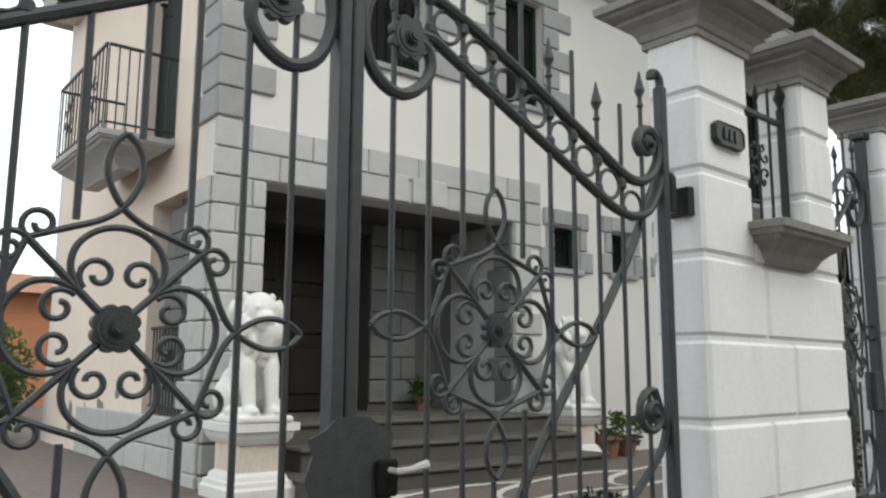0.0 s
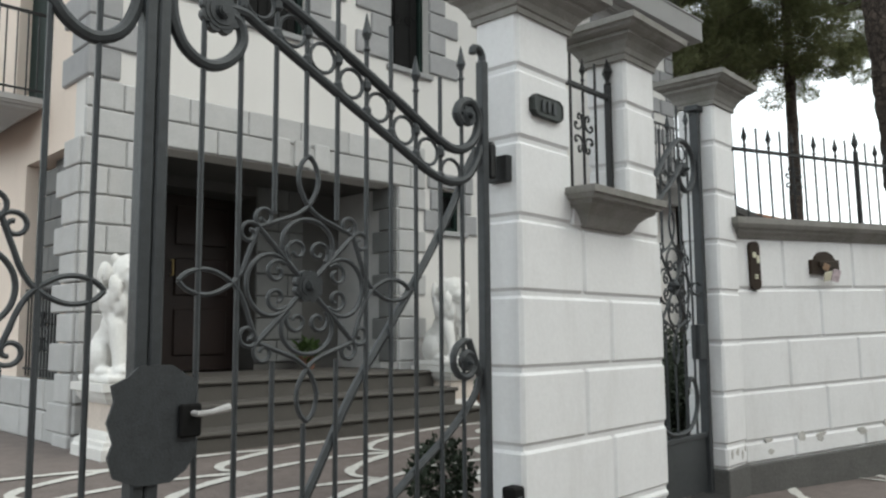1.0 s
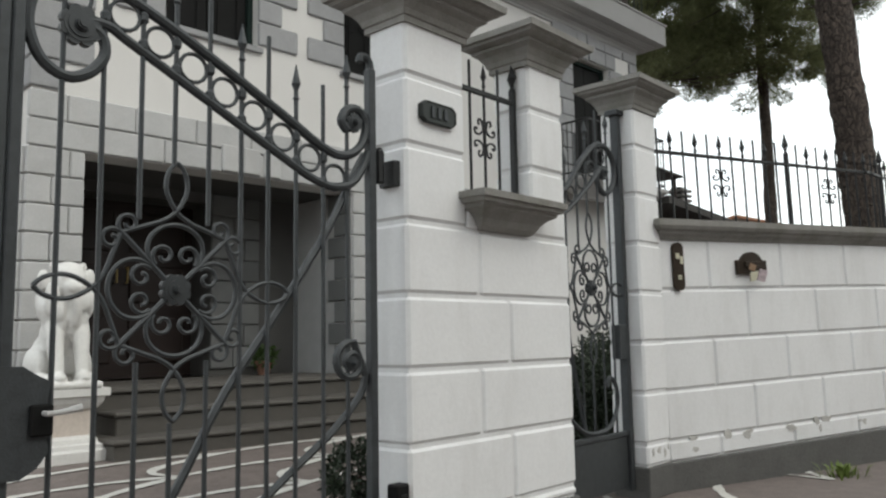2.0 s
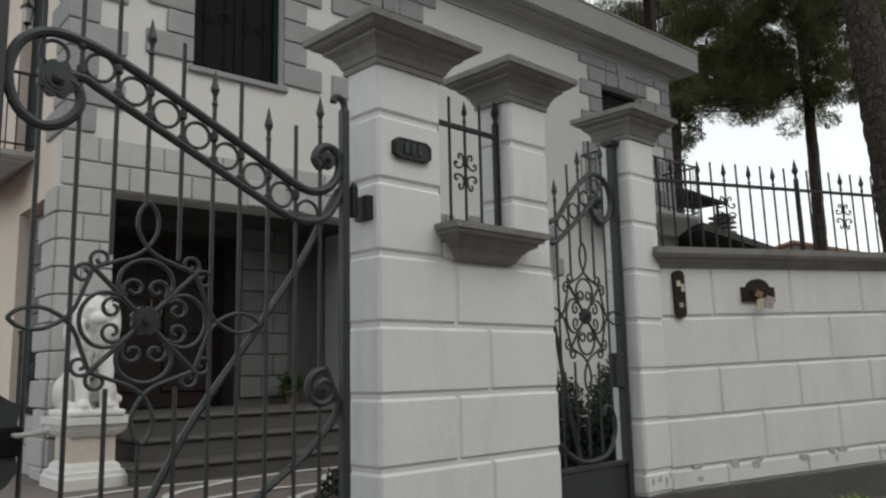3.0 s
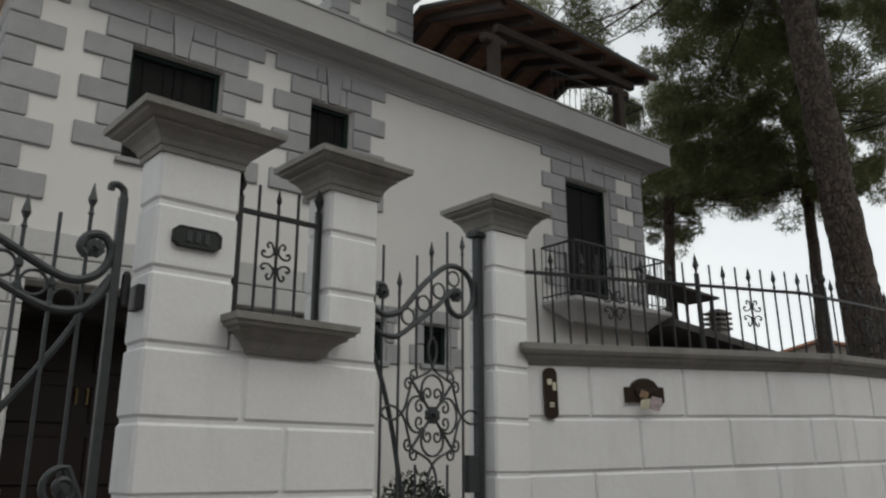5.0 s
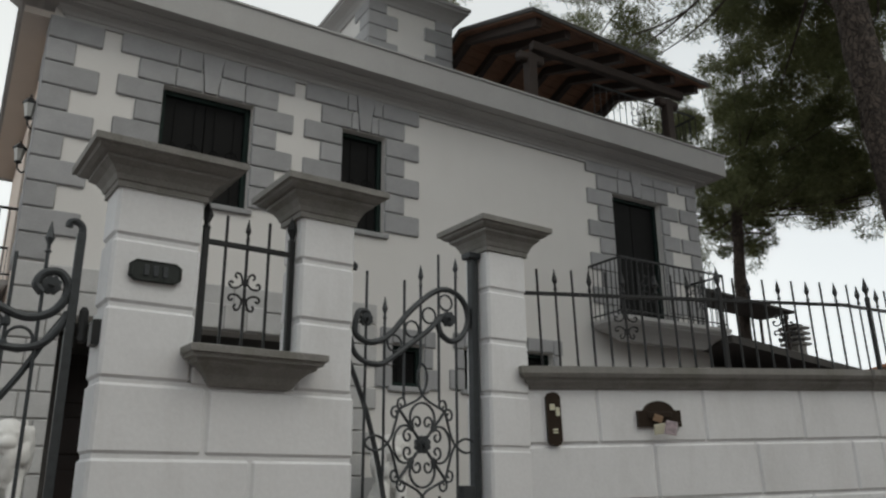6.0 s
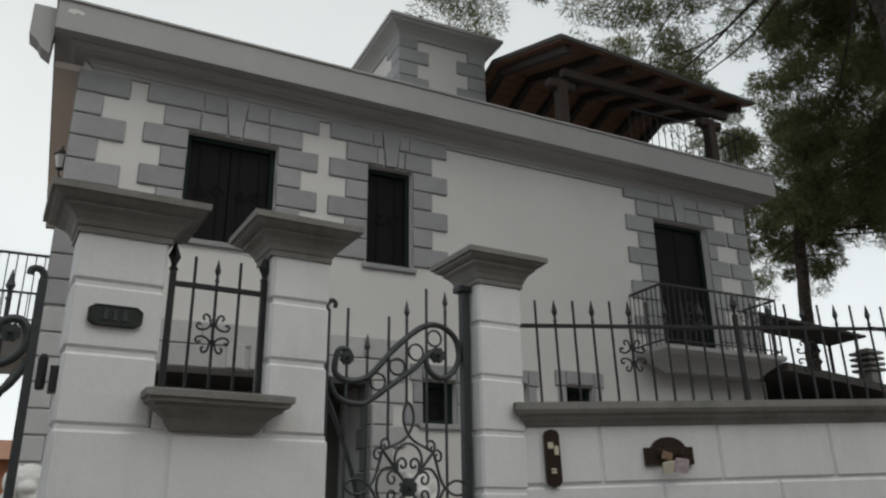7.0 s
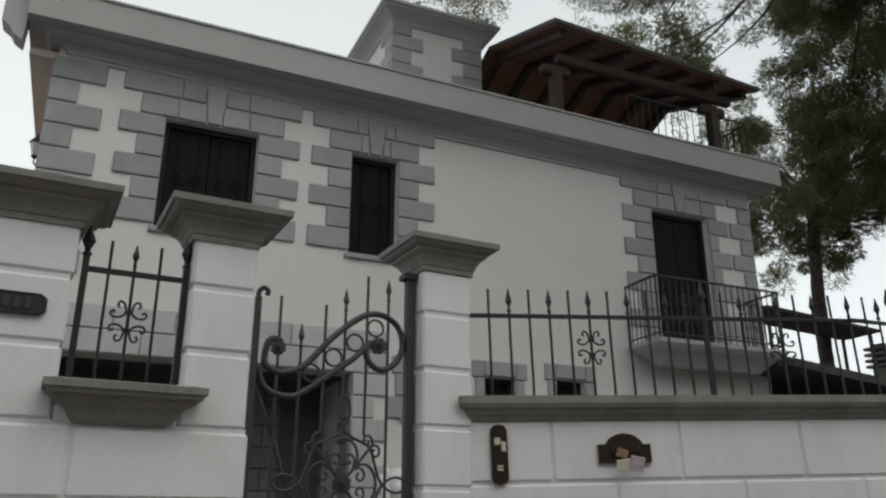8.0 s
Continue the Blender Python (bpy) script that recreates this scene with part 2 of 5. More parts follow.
    def mould(self, x0, x1, y0, y1, prof, slope=0.0):
        """A moulding round a rectangle. prof: (out, z) from below; closed at both ends."""
        verts = []
        for o, z in prof:
            verts += [(x0 - o, y0 - o, z + slope * (x0 - o)), (x1 + o, y0 - o, z + slope * (x1 + o)), (x1 + o, y1 + o, z + slope * (x1 + o)), (x0 - o, y1 + o, z + slope * (x0 - o))]
        faces = [(i * 4 + k, i * 4 + (k + 1) % 4, i * 4 + 4 + (k + 1) % 4, i * 4 + 4 + k) for i in range(len(prof) - 1) for k in range(4)]
        faces += [(3, 2, 1, 0), tuple(range(len(prof) * 4 - 4, len(prof) * 4))]
        return self.add(verts, faces)

    def mould_poly(self, corners, prof, slope=0.0):
        """A moulding round a convex polygon (counter-clockwise in plan). prof: (out, z) from below."""
        n = len(corners)
        c = [Vector(p) for p in corners]
        offs = []
        for i in range(n):
            e1, e2 = (c[i] - c[i - 1]).normalized(), (c[(i + 1) % n] - c[i]).normalized()
            n1, n2 = Vector((e1.y, -e1.x)), Vector((e2.y, -e2.x))
            offs.append((n1 + n2) / (1 + n1.dot(n2)))
        verts = [(*(c[k] + offs[k] * o), z + slope * (c[k].x - c[0].x)) for o, z in prof for k in range(n)]
        faces = [(i * n + k, i * n + (k + 1) % n, i * n + n + (k + 1) % n, i * n + n + k) for i in range(len(prof) - 1) for k in range(n)]
        faces += [tuple(reversed(range(n))), tuple(range(len(prof) * n - n, len(prof) * n))]
        return self.add(verts, faces)

    def prism(self, poly, y0, y1):
        """A polygon in x and z, from y0 to y1."""
        n = len(poly)
        verts = [(x, y0, z) for x, z in poly] + [(x, y1, z) for x, z in poly]
        faces = [tuple(range(n)), tuple(reversed(range(n, 2 * n)))] + [(k, n + k, n + (k + 1) % n, (k + 1) % n) for k in range(n)]
        return self.add(verts, faces)

    def mesh(self, name, material, smooth=False):
        me = bpy.data.meshes.new(name)
        me.from_pydata([tuple(p) for p in self.v], [], self.f)
        bm = bmesh.new()
        bm.from_mesh(me)
        bmesh.ops.recalc_face_normals(bm, faces=bm.faces)
        if smooth:
            for f in bm.faces:
                f.smooth = True
        bm.to_mesh(me)
        bm.free()
        me.materials.append(material)
        return me


def part(name, geo, material, parent, label="", smooth=False):
    ob = new(name, geo.mesh(name, material, smooth) if isinstance(geo, Geo) else geo)
    ob.parent = parent
    if label:
        ob["label"] = label
    return ob


def thing(name, m, label, category, group="", kind=""):
    ob = new(name)
    ob.empty_display_size = 0.2
    ob.matrix_world = m
    return tagged(ob, label, category, group, kind)


def solo(name, geo, material, label, category, kind="", group="", m=None, smooth=False):
    ob = new(name, geo.mesh(name, material, smooth))
    if m:
        ob.matrix_world = m
    return tagged(ob, label, category, group, kind)


def leaf_mesh(name, balls, n, size, slim, seed, material):
    """Many small leaves scattered in balls (x, y, z, radius, flatness)."""
    rs = np.random.RandomState(seed)
    B = np.repeat(np.array(balls, float), n, axis=0)
    N = len(B)
    d = rs.normal(size=(N, 3))
    d /= np.linalg.norm(d, axis=1, keepdims=True)
    q = d * (B[:, 3] * rs.uniform(0.3, 1.0, N) ** 0.6)[:, None]
    q[:, 2] *= B[:, 4]
    p = B[:, :3] + q
    a = rs.normal(size=(N, 3)) + d * 0.8
    a /= np.linalg.norm(a, axis=1, keepdims=True)
    e = np.cross(a, rs.normal(size=(N, 3)))
    e /= np.linalg.norm(e, axis=1, keepdims=True)
    L = (size * rs.uniform(0.6, 1.3, N))[:, None]
    W = (size * slim * rs.uniform(0.16, 0.3, N))[:, None]
    v = np.stack([p, p + a * L * 0.5 + e * W, p + a * L, p + a * L * 0.5 - e * W], axis=1).reshape(-1, 3)
    me = bpy.data.meshes.new(name)
    me.vertices.add(4 * N)
    me.vertices.foreach_set("co", v.ravel().astype(np.float32))
    me.loops.add(4 * N)
    me.loops.foreach_set("vertex_index", np.arange(4 * N, dtype=np.int32))
    me.polygons.add(N)
    me.polygons.foreach_set("loop_start", np.arange(0, 4 * N, 4, dtype=np.int32))
    me.update(calc_edges=True)
    me.materials.append(material)
    return me


def smooth_line(pts, steps=6):
    """A Catmull-Rom line through points."""
    p = [Vector(q) for q in pts]
    out = []
    for i in range(len(p) - 1):
        a, b, c, d = p[max(i - 1, 0)], p[i], p[i + 1], p[min(i + 2, len(p) - 1)]
        for k in range(steps):
            t = k / steps
            out.append(0.5 * (2 * b + (c - a) * t + (2 * a - 5 * b + 4 * c - d) * t * t + (3 * b - a - 3 * c + d) * t ** 3))
    return out + [p[-1]]


def spiral(cx, cz, r0, r1, a0, turn, y=0.0, n=18):
    """From radius r0 at angle a0 (degrees) to r1 after turn degrees."""
    out = []
    for k in range(n + 1):
        t = k / n
        a, r = radians(a0 + turn * t), r0 + (r1 - r0) * t
        out.append((cx + r * math.cos(a), y, cz + r * math.sin(a)))
    return out


def flat3(pts, y=0.0):
    return [(x, y, z) for x, z in pts]


def spear(geo, x, z, y=0.0, s=1.0):
    """A spear head whose tip is at z, with a small collar."""
    geo.lathe(x, y, [(0.008 * s, z - 0.16 * s), (0.016 * s, z - 0.15 * s), (0.008 * s, z - 0.135 * s), (0.009 * s, z - 0.115 * s), (0.022 * s, z - 0.085 * s), (0.012 * s, z - 0.045 * s), (0.002, z)], 6)
    return geo


def rosette(geo, x, z, y, r):
    """A flower of eight rounded petals with a domed knob, on both faces."""
    ring = lambda cx, cz, q, n: [(cx + q * math.cos(2 * math.pi * k / n), cz + q * math.sin(2 * math.pi * k / n)) for k in range(n)]
    for k in range(8):
        a = 2 * math.pi * (k + 0.5) / 8
        geo.prism(ring(x + 0.68 * r * math.cos(a), z + 0.68 * r * math.sin(a), 0.33 * r, 12), y - 0.014, y + 0.014)
    geo.prism(ring(x, z, 0.8 * r, 24), y - 0.017, y + 0.017)
    geo.prism(ring(x, z, 0.62 * r, 20), y - 0.021, y + 0.021)
    for q, d in ((0.36, 0.026), (0.3, 0.036), (0.2, 0.043)):
        geo.prism(ring(x, z, q * r, 12), y - d, y + d)
    return geo


def motif(parent, cx, cz, sx, sz, y=0.0, material=None, r=0.009):
    """The wrought scroll ornament round a rosette: parts for the rosette, cross, loops, corner scrolls and eyes."""
    def place(pts):
        return [(cx + sx * x, y, cz + sz * z) for x, z in pts]

    cross = Geo()
    for a, b in ((1, 1), (1, -1)):
        cross.tube(place([(-0.21 * a, -0.21 * b), (0.21 * a, 0.21 * b)]), r * 1.15)
    part("cross_bar", cross, material, parent)
    for q in range(4):
        c, s = (1, 0, -1, 0)[q], (0, 1, 0, -1)[q]
        rot = lambda pts: place([(c * x - s * z, s * x + c * z) for x, z in pts])
        loop = Geo()
        arc = [(0.085, 0.085), (0.108, 0.14), (0.098, 0.195), (0.055, 0.235), (0.0, 0.248), (-0.055, 0.235), (-0.098, 0.195), (-0.108, 0.14), (-0.085, 0.085)]
        loop.tube([Vector(p) for p in smooth_line(rot(arc), 4)], r)
        for m in (1, -1):
            sp = [(m * x, z) for x, _, z in [(p[0], 0, p[2]) for p in spiral(0.046, 0.128, 0.046, 0.013, -48, 400)]]
            loop.tube(rot(sp), r * 0.9)
        part("scroll_loop", loop, material, parent)
        corner = Geo()
        for m in (0, 1):
            sp = [(p[0], p[2]) for p in spiral(0.178, 0.238, 0.043, 0.012, -60, 420)]
            if m:
                sp = [(z, x) for x, z in sp]
            corner.tube(rot(sp), r * 0.9)
        part("corner_scroll", corner, material, parent)
        eye = Geo()
        e0, e1 = (0.27, 0.49)
        for m in (1, -1):
            side = [(m * 0.2, 0.205), (m * 0.12, 0.235), (m * 0.05, 0.262), (0.0, 0.30), (-m * 0.035, 0.36), (-m * 0.042, 0.41), (-m * 0.028, 0.46), (0, e1)]
            eye.tube([Vector(p) for p in smooth_line(rot(side), 4)], r)
        part("eye_loop", eye, material, parent)
    part("rosette", rosette(Geo(), cx, cz, y, 0.06 * (sx + sz) / 2), material, parent)


def curl(parent, cx, cz, s, y, material):
    """The small butterfly of four C-scrolls on a fence bar."""
    c_line = [(0.5, 0.68), (0.62, 0.8), (0.5, 0.97), (0.3, 0.9), (0.2, 0.7), (0.16, 0.46), (0.3, 0.28), (0.55, 0.18), (0.85, 0.2), (0.98, 0.36), (0.86, 0.5), (0.72, 0.4)]
    for mx in (1, -1):
        for mz in (1, -1):
            part("scroll", Geo().tube(smooth_line([(cx + mx * 0.84 * s * x, y, cz + mz * s * z) for x, z in c_line], 3), 0.0065, 5), material, parent)
    part("collar", Geo().lathe(cx, y, [(0.012, cz - 0.5 * s), (0.014, cz - 0.35 * s), (0.009, cz - 0.3 * s), (0.009, cz + 0.3 * s), (0.014, cz + 0.35 * s), (0.012, cz + 0.5 * s)], 8), material, parent)


BLOCKS = {}


def block(name, a, b, material, parent, c=0.01):
    """A stone block; alike blocks share one mesh."""
    size = tuple(round(q - p, 3) for p, q in zip(a, b))
    key = (size, material.name, c)
    if key not in BLOCKS:
        BLOCKS[key] = Geo().bev((0, 0, 0), size, c).mesh(name, material)
    ob = new(name, BLOCKS[key])
    ob.location = a
    ob.parent = parent
    return ob


# ---- ground: one sheet, the courtyard rising gently to the house ----
def ground_z(x, y):
    t = min(1, max(0, (y - 2.7) / 3.2))
    return 0.2 * t * t * (3 - 2 * t) if -30 < x < 30 else 0.0


g = Geo()
xs = [-900, -200, -60, -30] + [-20 + i * 1.0 for i in range(56)] + [40, 80, 250, 900]
ys = [-900, -200, -60, -20] + [-10 + i * 0.5 for i in range(60)] + [24, 30, 60, 250, 900]
g.v = [(x, y, ground_z(x, y)) for y in ys for x in xs]
w = len(xs)
g.f = [(j * w + i, j * w + i + 1, (j + 1) * w + i + 1, (j + 1) * w + i) for j in range(len(ys) - 1) for i in range(w - 1)]
solo("ground", g, PAVING, "brown-grey stone paving of street and courtyard", "ground", "structure", smooth=True)

inlay = thing("paving_inlay", pose(0, 0, 0), "white stone lines set in scalloped curves into brown paving", "paving pattern", kind="structure")
def inlay_line(pts, w=0.022):
    gg = Geo()
    for k in range(len(pts) - 1):
        p, q = Vector(pts[k]), Vector(pts[k + 1])
        d = (q - p).normalized() * 0.004
        nrm = Vector((-d.y, d.x)).normalized() * (w + 0.006 * ((k * 7) % 3))
        gg.add([(*(p - d - nrm), ground_z(*p) + 0.005), (*(q + d - nrm), ground_z(*q) + 0.005), (*(q + d + nrm), ground_z(*q) + 0.009), (*(p - d + nrm), ground_z(*p) + 0.009)], [(0, 1, 2, 3)])
    part("inlay_stone_line", gg, INLAY, inlay)


for j in range(5):
    y0 = 3.15 + 0.62 * j
    for i in range(6):
        x0 = 0.2 + 1.35 * i + 0.67 * (j % 2)
        inlay_line([(x0 + 1.35 * k / 10, y0 + 0.1 * math.sin(math.pi * k / 10)) for k in range(11)])
        if y0 + 0.62 < 5.8:
            inlay_line([(x0 - 0.22 * math.sin(math.pi * k / 10) + 0.67 * (k / 10) ** 2, y0 + 0.62 * k / 10) for k in range(11)], 0.03)
arc = smooth_line([(7.13, 1.95, 0), (7.16, 2.25, 0), (7.02, 2.5, 0), (6.74, 2.56, 0), (6.39, 2.46, 0), (6.07, 2.23, 0), (5.91, 1.99, 0), (5.85, 1.7, 0)], 4)
inlay_line([(p[0], p[1]) for p in arc], 0.026)
inlay_line([(7.54 - 0.4 * k / 6, 2.41 - 0.47 * k / 6) for k in range(7)], 0.02)
inlay_line([(6.6, 2.69), (6.6, 2.57)], 0.02)
inlay_line([(5.54 - 0.3 * k / 5, 2.84 - 0.45 * k / 5) for k in range(6)], 0.02)

# ---- gate pier with two pillars, niche and sill ----
PIER = pose(3.285, 2.31, 0, 0, 0, 3.5)
JOINTS = [0.264, 0.607, 0.946, 1.287, 1.628, 1.986, 2.322, 2.60]
CAP = [(0.0, -0.03), (0.012, -0.03), (0.012, 0.0), (0.02, 0.004), (0.03, 0.03), (0.055, 0.062), (0.082, 0.08), (0.088, 0.083), (0.088, 0.1), (0.108, 0.104), (0.132, 0.116), (0.14, 0.13), (0.16, 0.134), (0.163, 0.168), (0.12, 0.178), (-0.02, 0.22)]


def pillar_cap(parent, x0, x1, y0, y1, z, s=1.0):
    part("cap", Geo().mould(x0, x1, y0, y1, [(o * s if o > 0 else o, z + h) for o, h in CAP]), CAPSTONE, parent, "weathered grey moulded stone cap")


pier = thing("gate_pier", PIER, "white rusticated masonry gate pier with two grey-capped pillars", "gate pier", kind="structure")
D = 0.25
core = Geo()
core.box((0.014, 0.014, 0), (1.326, D - 0.014, 1.64))
core.box((0.014, 0.014, 1.64), (0.416, D - 0.014, 2.60))
core.box((0.999, 0.014, 1.64), (1.306, D - 0.014, 2.62))
part("core", core, WHITE, pier)
part("plinth", Geo().bev((-0.015, -0.015, 0), (1.355, D + 0.015, 0.2)), PLINTH, pier)
lows = [0.2] + JOINTS[:5]
for i in range(5):
    z0, z1 = lows[i] + 0.008, lows[i + 1] - 0.008
    cut = 0.52 if i % 2 == 0 else 0.765
    for x0, x1 in ((0.0, cut - 0.004), (cut + 0.004, 1.34)):
        block("stone_block", (x0, 0, z0), (x1, D, z1), WHITE, pier, 0.017)
for i in range(4, 7):
    z0, z1 = JOINTS[i] + 0.008, JOINTS[i + 1] - 0.008
    block("stone_block", (0, 0, z0), (0.43, D, z1), WHITE, pier, 0.017)
    block("stone_block", (0.985, 0, z0 + 0.03 * (i > 4)), (1.32, D, z1 + 0.03), WHITE, pier, 0.017)
pillar_cap(pier, 0.0, 0.43, 0.0, D, 2.60)
pillar_cap(pier, 0.975, 1.31, 0.0, D, 2.63, 0.92)
block("stone_block", (0.434, 0.0, 1.632), (0.981, D, 1.72), WHITE, pier, 0.006)
sill = Geo().mould(0.515, 0.945, -0.02, D - 0.02, [(-0.02, 1.625), (0.0, 1.63), (0.018, 1.65), (0.035, 1.682), (0.068, 1.712), (0.1, 1.728), (0.105, 1.745), (0.128, 1.75), (0.132, 1.768), (0.146, 1.772), (0.148, 1.805), (0.10, 1.817)])
part("sill", sill, CAPSTONE, pier, "grey moulded stone sill under the niche railing")

plate = thing("number_plate", PIER @ pose(0.21, -0.012, 2.16), "dark bronze oval-ended number plate on the white pillar", "number plate")
poly = [(-0.125, -0.03), (-0.095, -0.052), (0.095, -0.052), (0.125, -0.03), (0.125, 0.03), (0.095, 0.052), (-0.095, 0.052), (-0.125, 0.03)]
part("plate", Geo().prism(poly, -0.012, 0.012), BRONZEPLATE, plate)
part("rim", Geo().tube([(x * 0.93, -0.013, z * 0.9) for x, z in poly], 0.004, 5, True), BRONZEPLATE, plate)
for k in range(3):
    part("bar", Geo().bev((-0.06 + k * 0.045, -0.02, -0.028), (-0.035 + k * 0.045, -0.012, 0.028), 0.003), IRON, plate)

cell = thing("photocell", PIER @ pose(0.0, 0.0, 0.4), "small dark photocell box low on the white pier", "photocell")
part("box", Geo().bev((-0.1, -0.02, -0.06), (-0.02, 0.05, 0.06), 0.008), SHUTTER, cell)
part("lens", Geo().bev((-0.08, -0.024, -0.03), (-0.04, -0.019, 0.02), 0.002), GLASS, cell)

niche = thing("niche_railing", PIER @ pose(0, 0.10, 0), "black iron railing standing on the niche sill", "railing")
for u in (0.478, 0.967):
    part("post", Geo().bev((u - 0.016, -0.016, 1.81), (u + 0.016, 0.016, 2.47), 0.003), RAILIRON, niche)
    fin = Geo().lathe(u, 0, [(0.017, 2.465), (0.026, 2.475), (0.014, 2.49), (0.014, 2.50), (0.034, 2.545), (0.016, 2.59), (0.004, 2.625)], 4)
    part("finial", fin, RAILIRON, niche)
part("rail", Geo().bev((0.478, -0.012, 2.385), (0.967, 0.012, 2.412), 0.003), RAILIRON, niche)
for k, u in enumerate((0.59, 0.71, 0.833)):
    top = 2.56
    gb = Geo().tube([(u, 0, 1.81), (u, 0, top - (0.1 if k == 1 else 0))], 0.0085, 6)
    if k == 1:
        spear(gb, u, top, 0, 0.8)
    part("bar", gb, RAILIRON, niche)
curl(niche, 0.71, 2.15, 0.105, 0, RAILIRON)

# ---- pillar at the pedestrian gate, and the boundary wall ----
P3 = PIER @ pose(2.37, 0.1, 0)
p3 = thing("gate_pillar", P3, "white rusticated gate pillar with grey moulded cap", "gate pillar", kind="structure")
part("core", Geo().box((0.012, 0.012, 0), (0.318, 0.25, 2.66)), WHITE, p3)
part("plinth", Geo().bev((-0.012, -0.012, 0), (0.342, 0.26, 0.21)), PLINTH, p3)
J3 = [0.21, 0.36, 0.70, 1.04, 1.38, 1.72, 2.06, 2.40, 2.68]
for i in range(8):
    block("stone_block", (0, 0, J3[i] + 0.007), (0.33, 0.262, J3[i + 1] - 0.007), WHITE, p3, 0.016)
pillar_cap(p3, 0.0, 0.33, 0.0, 0.26, 2.695, 0.85)

def wall_run(parent, length, first, top, lead=0.0):
    """A stretch of rusticated wall along local x, with blocks, plinth and coping that follow the slope."""
    part("core", Geo().box((lead, 0.016, 0), (length, 0.24, top)), WHITE, parent)
    part("plinth", Geo().bev((lead, -0.015, -0.1), (length, 0.02, 0.2)), PLINTH, parent)
    zs = [0.2, 0.35, 0.695, 1.045, 1.41, top]
    for i in range(5):
        x = lead
        step = 0.82
        nxt = first if i % 2 == 0 else first - 0.4 if first > 0.5 else first + 0.4
        while x < length - 0.01:
            nxt = min(nxt, length)
            block("stone_block", (round(x + 0.003, 3), 0.0, zs[i] + 0.006), (round(nxt - 0.003, 3), 0.1, zs[i + 1] - 0.006), WHITE, parent, 0.015)
            x, nxt = nxt, nxt + step


WALL = pose(6.065, 2.565, 0.0, 0, -1.5, -15.0)
bwall = thing("boundary_wall", WALL, "white rusticated boundary wall with grey coping and dark plinth", "wall", kind="structure")
wall_run(bwall, 2.75, 0.44, 1.80, -0.085)
COPE = [(0.0, 1.765), (0.015, 1.77), (0.03, 1.79), (0.055, 1.81), (0.06, 1.83), (0.085, 1.84), (0.1, 1.865), (0.1, 1.91), (0.06, 1.915)]
part("coping", Geo().mould(-0.03, 2.72, 0.0, 0.24, COPE), CAPSTONE, bwall, "grey moulded stone coping")
WALL2 = WALL @ pose(2.75, 0, 0, 0, 0, 15.5)
bwall2 = thing("boundary_wall", WALL2, "white rusticated boundary wall bending away under grey coping", "wall", kind="structure")
wall_run(bwall2, 9.0, 0.7, 1.80)
part("coping", Geo().mould(0.0, 9.0, 0.0, 0.24, COPE), CAPSTONE, bwall2)


def fence_run(m, n, start, pitch, posts, curls, label):
    fence = thing("fence", m, label, "fence", "wall-top fences")
    part("top_rail", Geo().bev((start - 0.16, -0.01, 2.44), (start + n * pitch, 0.012, 2.466), 0.003), RAILIRON, fence)
    part("bottom_rail", Geo().bev((start - 0.1, -0.008, 1.925), (start + n * pitch, 0.008, 1.94), 0.003), RAILIRON, fence)
    for i in range(n):
        x = start + i * pitch
        if i in posts:
            gp = Geo().bev((x - 0.016, -0.016, 1.905), (x + 0.016, 0.016, 2.55), 0.003)
            spear(gp, x, 2.72, 0, 1.25)
            part("post", gp, RAILIRON, fence)
            continue
        gb = Geo().tube([(x, 0, 1.905), (x, 0, 2.63 - (0.1 if i % 2 else 0))], 0.0085, 6)
        if i % 2:
            spear(gb, x, 2.635, 0, 1.0)
        part("bar", gb, RAILIRON, fence)
    for i in curls:
        curl(fence, start + i * pitch, 2.25, 0.11, 0, RAILIRON)
    return fence


fence_run(WALL @ pose(0, 0.12, 0), 20, 0.115, 0.1345, (11,), (5, 15), "black wrought-iron spear-topped fence on the wall coping")
fence_run(WALL2 @ pose(0, 0.12, 0), 60, 0.1, 0.1345, (2, 14, 26, 38, 50), (8, 20, 32, 44), "black wrought-iron spear-topped fence on the bending wall")

# intercom and letter box on the wall
icom = thing("intercom", WALL @ pose(0.11, -0.005, 1.575), "tall brown metal intercom panel with pale labels", "intercom")
poly = [(-0.05, -0.14), (-0.035, -0.165), (0.0, -0.175), (0.035, -0.165), (0.05, -0.14), (0.05, 0.14), (0.035, 0.165), (0, 0.175), (-0.035, 0.165), (-0.05, 0.14)]
part("panel", Geo().prism(poly, -0.02, 0.006), BROWNPLATE, icom)
for x, z, a, b in ((-0.012, 0.075, 0.018, 0.02), (0.025, 0.045, 0.014, 0.028), (0.0, -0.07, 0.018, 0.006), (0.0, -0.088, 0.018, 0.006)):
    part("label_plate", Geo().bev((x - a, -0.026, z - b), (x + a, -0.0195, z + b), 0.002), LABEL, icom)
mailb = thing("letter_box", WALL @ pose(0.89, -0.005, 1.575), "dark brown arched letter slot stuffed with printed papers", "letter box")
poly = [(-0.165, -0.06), (0.165, -0.06), (0.165, 0.05), (0.12, 0.05)] + [(0.12 * math.cos(a), 0.03 + 0.085 * math.sin(a)) for a in [math.pi * k / 10 for k in range(1, 10)]] + [(-0.12, 0.05), (-0.165, 0.05)]
part("plate", Geo().prism(poly, -0.02, 0.006), BROWNPLATE, mailb)
part("flap", Geo().bev((-0.09, -0.035, 0.0), (0.09, -0.02, 0.04), 0.004), BROWNPLATE, mailb)
